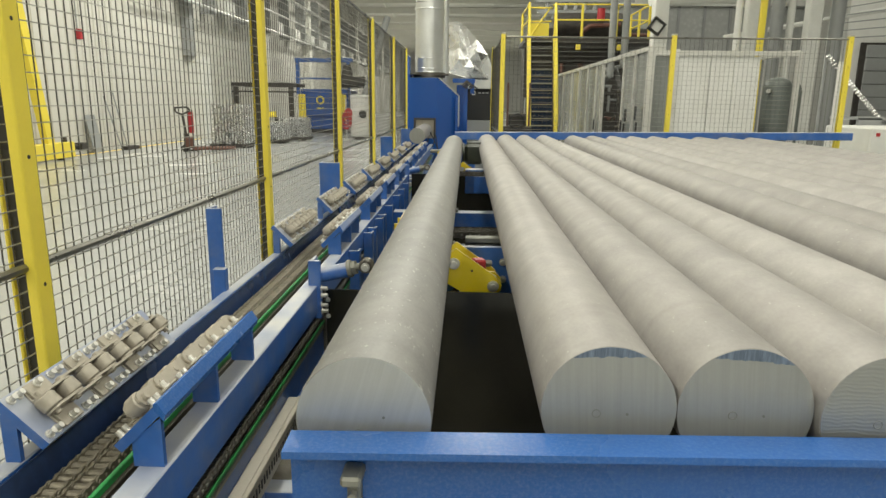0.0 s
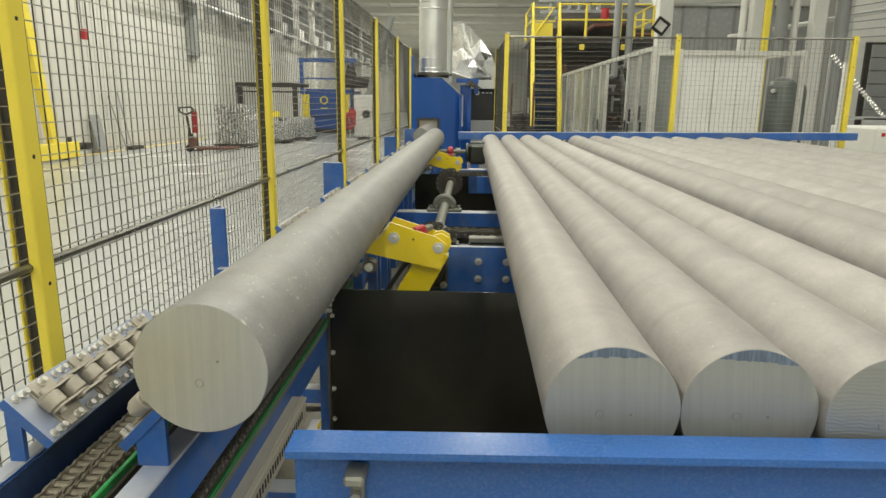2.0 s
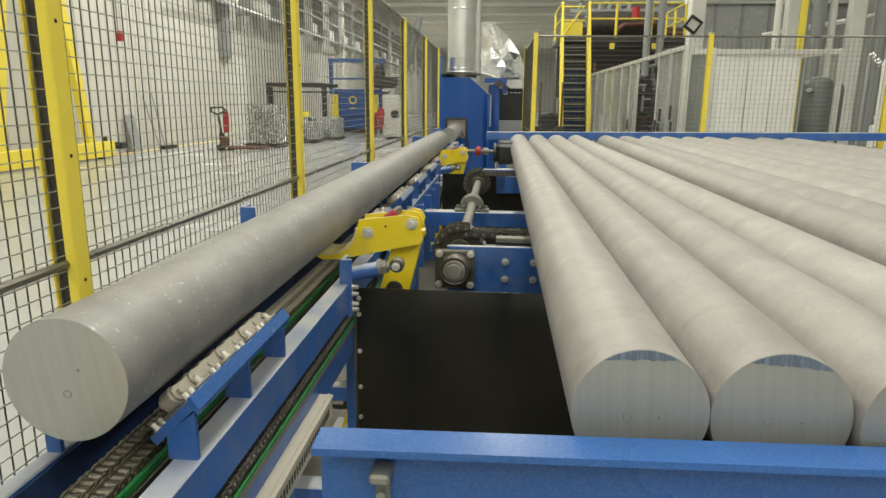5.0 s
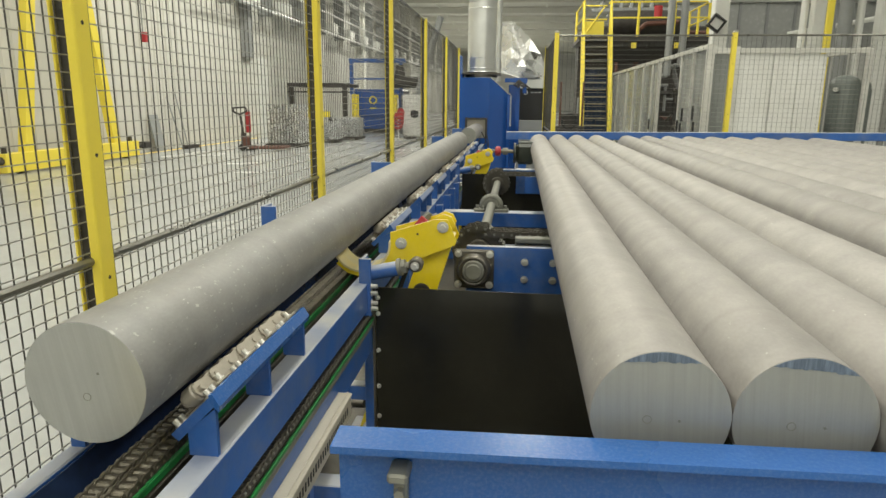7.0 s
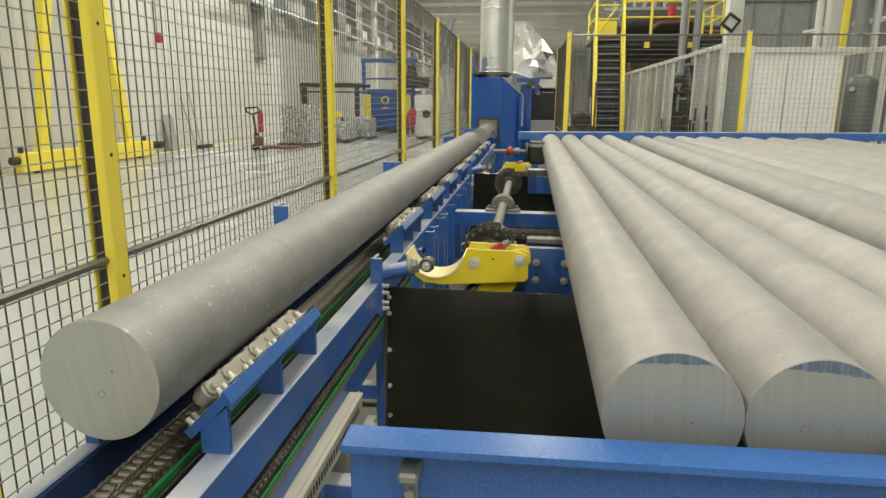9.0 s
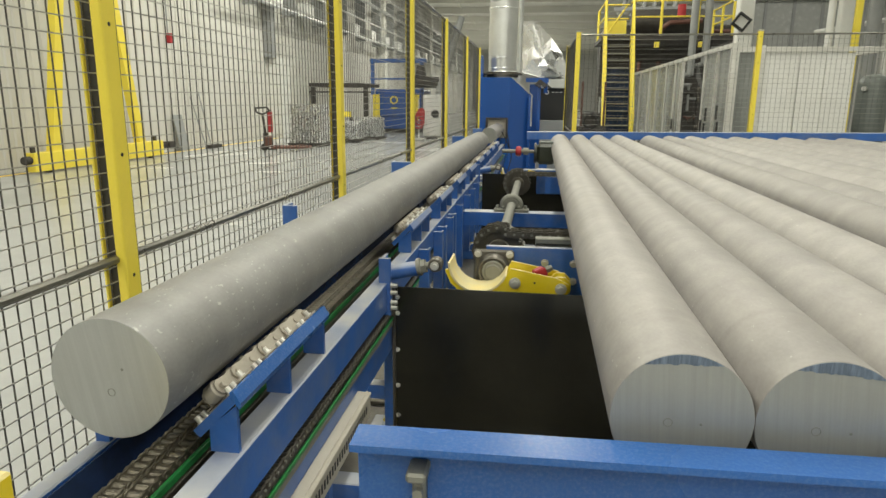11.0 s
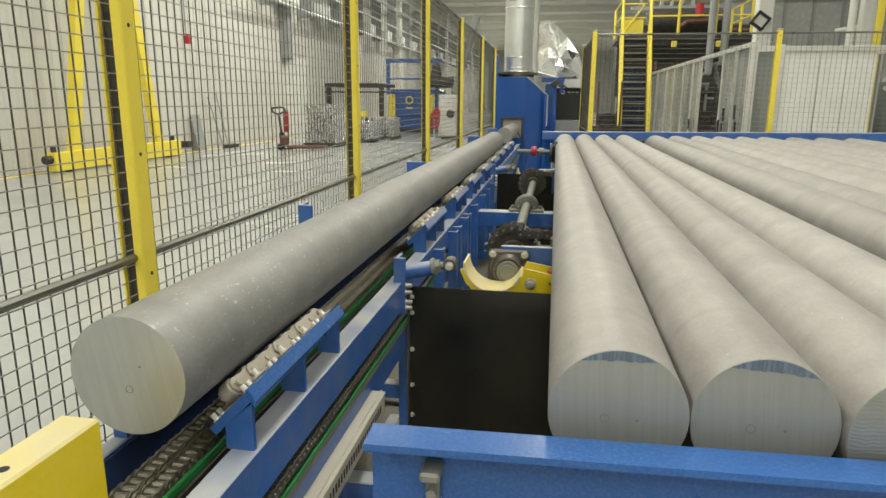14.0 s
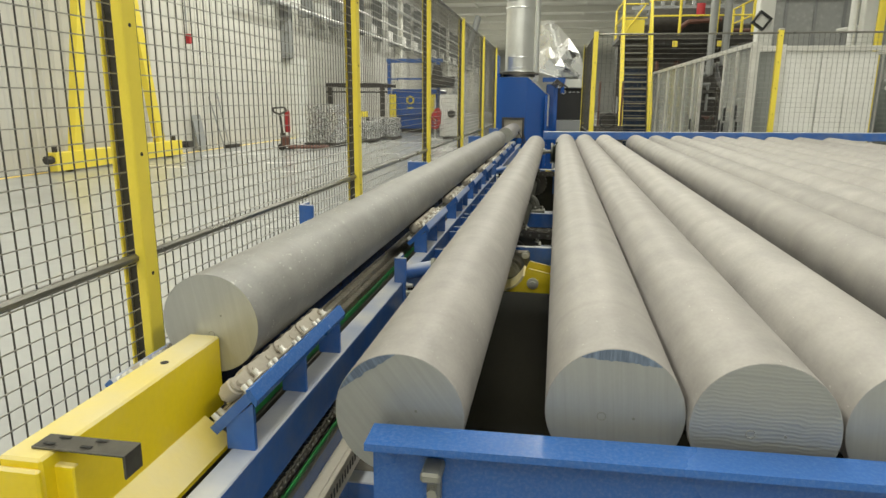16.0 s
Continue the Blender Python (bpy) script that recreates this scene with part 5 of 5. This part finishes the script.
def build_left_bay():
    """What shows through the side fence: gantry crane foot, pallet jack, bundles, blue machine."""
    g = thing("gantry_crane", (0, 0, 0), "yellow gantry crane foot on the concrete floor", "gantry crane")
    x = -9.62
    part("end_carriage", MB().box((x, 13.45, 0.225), (0.22, 4.4, 0.36), 0.01), YELLOW, g)
    for ya, yt in ((11.92, 13.0), (14.82, 13.75)):
        part("leg", MB().prism([(ya - 0.12, 0.40), (ya + 0.12, 0.40), (yt + 0.12, 6.2), (yt - 0.12, 6.2)], "x", x - 0.08, x + 0.08), YELLOW, g)
    part("girder", MB().box((x + 3.0, 13.4, 6.35), (6.5, 0.5, 0.35), 0.01), YELLOW, g)
    part("buffer", MB().cyl((x, 15.6, 0.27), (x, 15.95, 0.27), 0.06, 12).box((x, 16.05, 0.27), (0.25, 0.3, 0.16), 0.01), DARK_MACHINE, g)
    part("buffer", MB().cyl((x, 11.28, 0.27), (x, 11.10, 0.27), 0.08, 12), DARK_MACHINE, g)
    for yy in (11.7, 15.2):
        part("wheel", MB().cyl((x - 0.05, yy, 0.11), (x + 0.05, yy, 0.11), 0.11, 20), DARK_MACHINE, g)
    for yy in (11.35, 15.45):
        part("limit_switch", MB().box((x, yy, 0.46), (0.06, 0.10, 0.12), 0.01), DARK_MACHINE, g)
    f = thing("fire_call_box", (0, 0, 0), "small red box mounted on the hall wall", "alarm box")
    part("box", MB().box((-10.09, 17.33, 3.05), (0.14, 0.14, 0.26), 0.02), RED, f)
    part("conduit", MB().cyl((-10.13, 17.33, 3.15), (-10.13, 17.33, 9.0), 0.02, 8), GREY_SHEET, f)
    b = thing("leaning_boards", (0, 0, 0), "grey boards and poles leaning on the wall", "boards")
    part("board", MB().prism([(-9.95, 0.0), (-9.91, 0.0), (-10.10, 1.0), (-10.14, 1.0)], "y", 17.2, 17.65), GREY_SHEET, b)
    part("pole", MB().cyl((-9.8, 18.4, 0.0), (-10.1, 18.2, 1.5), 0.02, 8), GREY_SHEET, b)
    part("pole", MB().cyl((-9.8, 18.7, 0.0), (-10.1, 18.7, 1.6), 0.02, 8), GREY_SHEET, b)
    part("board", MB().box((-9.75, 18.75, 0.05), (0.2, 0.7, 0.10), 0.01), DARK_MACHINE, b)
    p = thing("pallet_jack", Matrix.Translation((-7.80, 18.3, 0)) @ Matrix.Rotation(radians(20), 4, "Z"), "red and brown hand pallet jack standing on the floor", "pallet jack")
    for yy in (0.16, -0.36):
        part("fork", MB().box((0.65, yy, 0.09), (1.15, 0.15, 0.06), 0.01), BRONZE, p)
    part("frame", MB().box((0.0, -0.1, 0.25), (0.20, 0.5, 0.28), 0.02), BRONZE, p)
    part("pump", MB().cyl((-0.08, -0.1, 0.1), (-0.08, -0.1, 0.5), 0.07, 16), DARK_MACHINE, p)
    part("wheel", MB().cyl((-0.12, -0.2, 0.10), (-0.12, 0.0, 0.10), 0.10, 20), DARK_MACHINE, p)
    mb = MB().cyl((-0.08, -0.1, 0.45), (-0.14, -0.1, 1.05), 0.035, 10)
    mb.tube([(-0.14, -0.1, 1.02), (-0.30, -0.12, 1.08), (-0.33, -0.12, 1.20), (0.0, -0.12, 1.22), (0.06, -0.12, 1.12), (-0.14, -0.1, 1.02)], 0.025, 8)
    part("handle", mb, DARK_MACHINE, p)
    e = thing("fire_extinguisher", (-7.82, 18.5, 0), "red fire extinguisher on a stand", "extinguisher")
    part("bottle", MB().cyl((0, 0, 0.50), (0, 0, 1.10), 0.075, 20, ch=0.02), RED, e)
    part("stand", MB().cyl((0, 0.1, 0), (0, 0.1, 1.15), 0.02, 8).cyl((0, 0.1, 0), (0, 0.1, 0.03), 0.15, 16), DARK_MACHINE, e)
    rnd = random.Random(3)
    for cx, cy, w, h in ((-7.22, 20.2, 1.0, 1.25), (-6.75, 22.6, 1.1, 0.62), (-6.35, 24.4, 0.9, 0.75), (-7.3, 25.5, 1.0, 0.7)):
        s = thing("metal_bundle", (cx, cy, 0), "stack of bright metal offcuts on a dark pallet", "metal stack", "metal stacks")
        part("pallet", MB().box((0, 0, 0.09), (w + 0.1, 1.1, 0.05), 0.005).box((-0.4, 0, 0.035), (0.12, 1.1, 0.07)).box((0.4, 0, 0.035), (0.12, 1.1, 0.07)), DARK_MACHINE, s)
        mb = MB().box((0, 0, 0.115 + h / 2 - 0.02), (w - 0.12, 0.7, h - 0.06))
        for r in range(int(h / 0.085)):
            for c in range(11):
                u = -w / 2 + w * (c + 0.5) / 11
                mb.box((u + rnd.uniform(-0.015, 0.015), rnd.uniform(-0.06, 0.06), 0.16 + r * 0.085), (w / 11 - 0.012, rnd.uniform(0.8, 1.02), 0.075), 0.006, M=Matrix.Rotation(radians(rnd.uniform(-3, 3)), 4, "Z"))
        tagged(part("offcut", mb, INGOT, s, "bright metal bars"), kind="stuff")
    yc = thing("yellow_clamp_cart", (-7.30, 23.4, 0), "small yellow clamp bar between the metal stacks", "cart")
    part("bar", MB().box((0, 0, 0.95), (1.0, 0.25, 0.22), 0.02), YELLOW, yc)
    for xx in (-0.5, 0.5):
        part("leg", MB().box((xx, 0, 0.42), (0.08, 0.12, 0.84), 0.01), DARK_MACHINE, yc)
    part("box", MB().box((-1.0, 0, 0.95), (0.5, 0.3, 0.2), 0.02).box((-1.0, 0, 0.42), (0.1, 0.1, 0.84)), DARK_MACHINE, yc)
    m = thing("handling_machine", (0, 0, 0), "blue saw and handling machine with dark conveyor frame", "machine")
    part("body", MB().box((-6.4, 30.9, 1.05), (2.1, 2.6, 1.75), 0.05), HOOD_BLUE, m)
    part("leg", MB().box((-6.4, 30.9, 0.1), (1.6, 2.2, 0.2)), DARK_MACHINE, m)
    for xx in (-7.35, -5.55):
        part("cheek", MB().box((xx, 29.5, 1.15), (0.30, 0.2, 1.1), 0.02), YELLOW, m, "yellow side cheek")
    part("front_plate", MB().box((-6.45, 29.55, 1.25), (1.5, 0.12, 1.0), 0.02), HOOD_BLUE, m)
    part("emblem", MB().ring((-6.55, 29.47, 1.45), (0, 1, 0), 0.15, 0.035, 24, 6).box((-6.55, 29.48, 1.1), (0.3, 0.02, 0.05)), YELLOW, m, "yellow round emblem")
    for yy in (28.6, 30.2):
        part("frame_beam", MB().box((-8.95, yy, 2.08), (3.1, 0.2, 0.16), 0.01), DARK_MACHINE, m, "dark conveyor frame beam")
    part("frame_beam", MB().box((-8.95, 28.6, 1.78), (3.1, 0.12, 0.06)), DARK_MACHINE, m)
    for xx in (-10.0, -7.6):
        part("frame_leg", MB().box((xx, 28.6, 1.0), (0.18, 0.18, 2.0), 0.01), DARK_MACHINE, m)
    for xx in (-7.7, -5.4):
        part("tower_post", MB().box((xx, 30.2, 2.5), (0.16, 0.16, 1.6), 0.01), BLUE, m)
    part("tower_beam", MB().box((-6.5, 30.2, 3.2), (2.6, 0.2, 0.18), 0.01), BLUE, m)
    part("tower_rail", MB().box((-6.5, 30.2, 2.4), (2.6, 0.1, 0.08)), BLUE, m)
    part("motor", MB().cyl((-6.0, 29.9, 2.25), (-4.6, 29.9, 2.25), 0.25, 20).cyl((-5.4, 29.9, 2.4), (-5.4, 29.9, 3.0), 0.28, 20, 0.16), DARK_MACHINE, m)
    c = thing("grey_cabinet", (0, 0, 0), "light grey cabinet with round black gauge", "cabinet")
    part("body", MB().box((-4.06, 25.3, 0.88), (0.70, 0.7, 1.55), 0.03), WHITE, c)
    part("gauge", MB().cyl((-3.95, 24.92, 0.95), (-3.95, 24.96, 0.95), 0.15, 24), RUBBER, c)
    part("foot", MB().box((-4.06, 25.3, 0.05), (0.6, 0.6, 0.1)), DARK_MACHINE, c)
    d = thing("hose_reel", (0, 0, 0), "orange-red hose hanging on a stand", "hose")
    for i in range(5):
        part("hose", MB().ring((-4.52 + 0.03 * i, 24.5, 0.65 + 0.09 * i), (0.3, 1, 0.1), 0.22 - 0.025 * i, 0.04, 20, 8), RED, d)
    part("stand", MB().cyl((-4.5, 24.55, 0), (-4.5, 24.55, 1.5), 0.03, 10).box((-4.5, 24.55, 0.03), (0.5, 0.4, 0.06)), ZINC, d)
    k = thing("overhead_duct", (0, 0, 0), "slanting grey duct and overhead pipes along the hall", "duct")
    part("slant", MB().cyl((-4.6, 27, 0.2), (-3.6, 30, 5.0), 0.15, 16), GREY_SHEET, k)
    for z, ra in ((6.6, 0.09), (5.6, 0.05), (7.4, 0.05), (4.7, 0.06)):
        part("pipe", MB().cyl((-9.55, 20, z), (-9.55, 95, z), ra, 12), ZINC, k)
    for i in range(18):
        part("hanger", MB().box((-9.8, 22 + 3.5 * i, 6.0), (0.55, 0.08, 2.9), 0.01), GREY_SHEET, k)
        part("wall_lamp", MB().box((-9.72, 23.7 + 3.5 * i, 5.0), (0.45, 1.0, 0.5), 0.03), WHITE, k)


PANEL_GREY = mat("grey_translucent_panel", (0.19, 0.20, 0.19), 0.18, var=0.4, scale=5, stretch=(1, 2, 0.12), dirt=(0.3, 0.31, 0.30), dirt_amt=0.5, dirt_scale=1.5)

build_hall()
build_fences()
BILLETS, CARRIED = build_billets()
build_conveyor()
build_table()
ARMS = [build_arm(2.30), build_arm(5.70)]
PUSHER = build_pusher()
build_furnace()
build_press()
build_left_bay()


def motions():
    # billet carried from the table over to the conveyor, then pushed on
    rows = [(0.0, -0.146, 0.885, 0.985, 0), (0.5, -0.159, 0.885, 0.989, 2), (1.0, -0.238, 0.885, 1.013, 5), (1.5, -0.307, 0.885, 1.042, 10), (2.0, -0.393, 0.885, 1.059, 15),
            (2.5, -0.475, 0.885, 1.067, 20), (3.0, -0.585, 0.885, 1.060, 24), (3.5, -0.614, 0.885, 1.057, 26), (4.2, -0.618, 0.885, 1.057, 26), (4.8, -0.644, 0.88, 1.036, 26),
            (5.4, -0.660, 0.876, 1.014, 26), (6.3, -0.660, 0.876, 1.014, 26), (14.4, -0.660, 0.876, 1.014, 26), (14.6, -0.660, 0.891, 1.014, 26), (15.0, -0.660, 0.955, 1.014, 26),
            (15.3, -0.660, 1.007, 1.014, 26), (15.6, -0.660, 1.063, 1.014, 26), (16.0, -0.660, 1.133, 1.014, 26)]
    walk(CARRIED, [(t, pose(x, y, z, 0, -r, 0)) for t, x, y, z, r in rows])
    # the table feeds its billets towards the arms
    shift = [(0.0, 0), (12.85, 0), (13.0, -0.006), (13.5, -0.059), (14.0, -0.112), (14.5, -0.165), (15.0, -0.218), (15.3, -0.25), (15.6, -0.281), (16.0, -0.322)]
    for i, (b, x, y) in enumerate(BILLETS):
        if i == 0:
            rows = [(t, pose(x + d, y, 1.0)) for t, d in shift[:8]] + [(15.6, pose(-0.077, y, 1.0, 0, -3)), (15.8, pose(-0.14, y, 0.992, 0, -16)), (16.0, pose(-0.218, y - 0.02, 0.978, 0, -34))]
        else:
            rows = [(t, pose(x + d, y, 1.0)) for t, d in shift]
        walk(b, rows)
    # heads and levers of the transfer arms
    head = [(0.0, -0.039, 0.876, -30), (0.5, -0.068, 0.873, -27.7), (1.0, -0.125, 0.908, -23.7), (1.5, -0.194, 0.939, -17.7), (2.0, -0.271, 0.967, -11.8), (2.5, -0.350, 0.991, -6.2),
            (3.0, -0.442, 1.001, 1.2), (3.5, -0.466, 1.006, 2.9), (4.2, -0.466, 1.006, 3.0), (5.2, -0.466, 0.97, 16), (6.3, -0.454, 0.940, 25.5), (7.0, -0.414, 0.940, 22.9), (8.0, -0.297, 0.9186, 13.1),
            (9.0, -0.187, 0.8755, 4.6), (10.2, -0.09, 0.82, -2.8), (11.3, -0.066, 0.803, -5.1), (15.6, -0.066, 0.803, -5.1), (16.0, -0.060, 0.805, -7)]
    for (h, lever) in ARMS:
        walk(h, [(t, pose(x, 0, z, 0, -a, 0)) for t, x, z, a in head])
        lv = []
        for t, x, z, a in head:
            bx, bz = x + 0.166 * math.cos(radians(a)), z + 0.166 * math.sin(radians(a))
            lv.append((t, pose(PIVOT[0], 0, PIVOT[1], 0, math.degrees(math.atan2(bx - PIVOT[0], bz - PIVOT[1])), 0)))
        walk(lever, lv)
    # pusher comes up behind the billet and drives it on
    push = [(0.0, 0.653), (13.1, 0.653), (13.3, 0.662), (13.5, 0.694), (14.0, 0.782), (14.5, 0.870), (15.0, 0.953), (15.3, 1.005), (15.6, 1.061), (16.0, 1.131)]
    walk(PUSHER, [(t, pose(-0.672, y, 0.992)) for t, y in push])


motions()
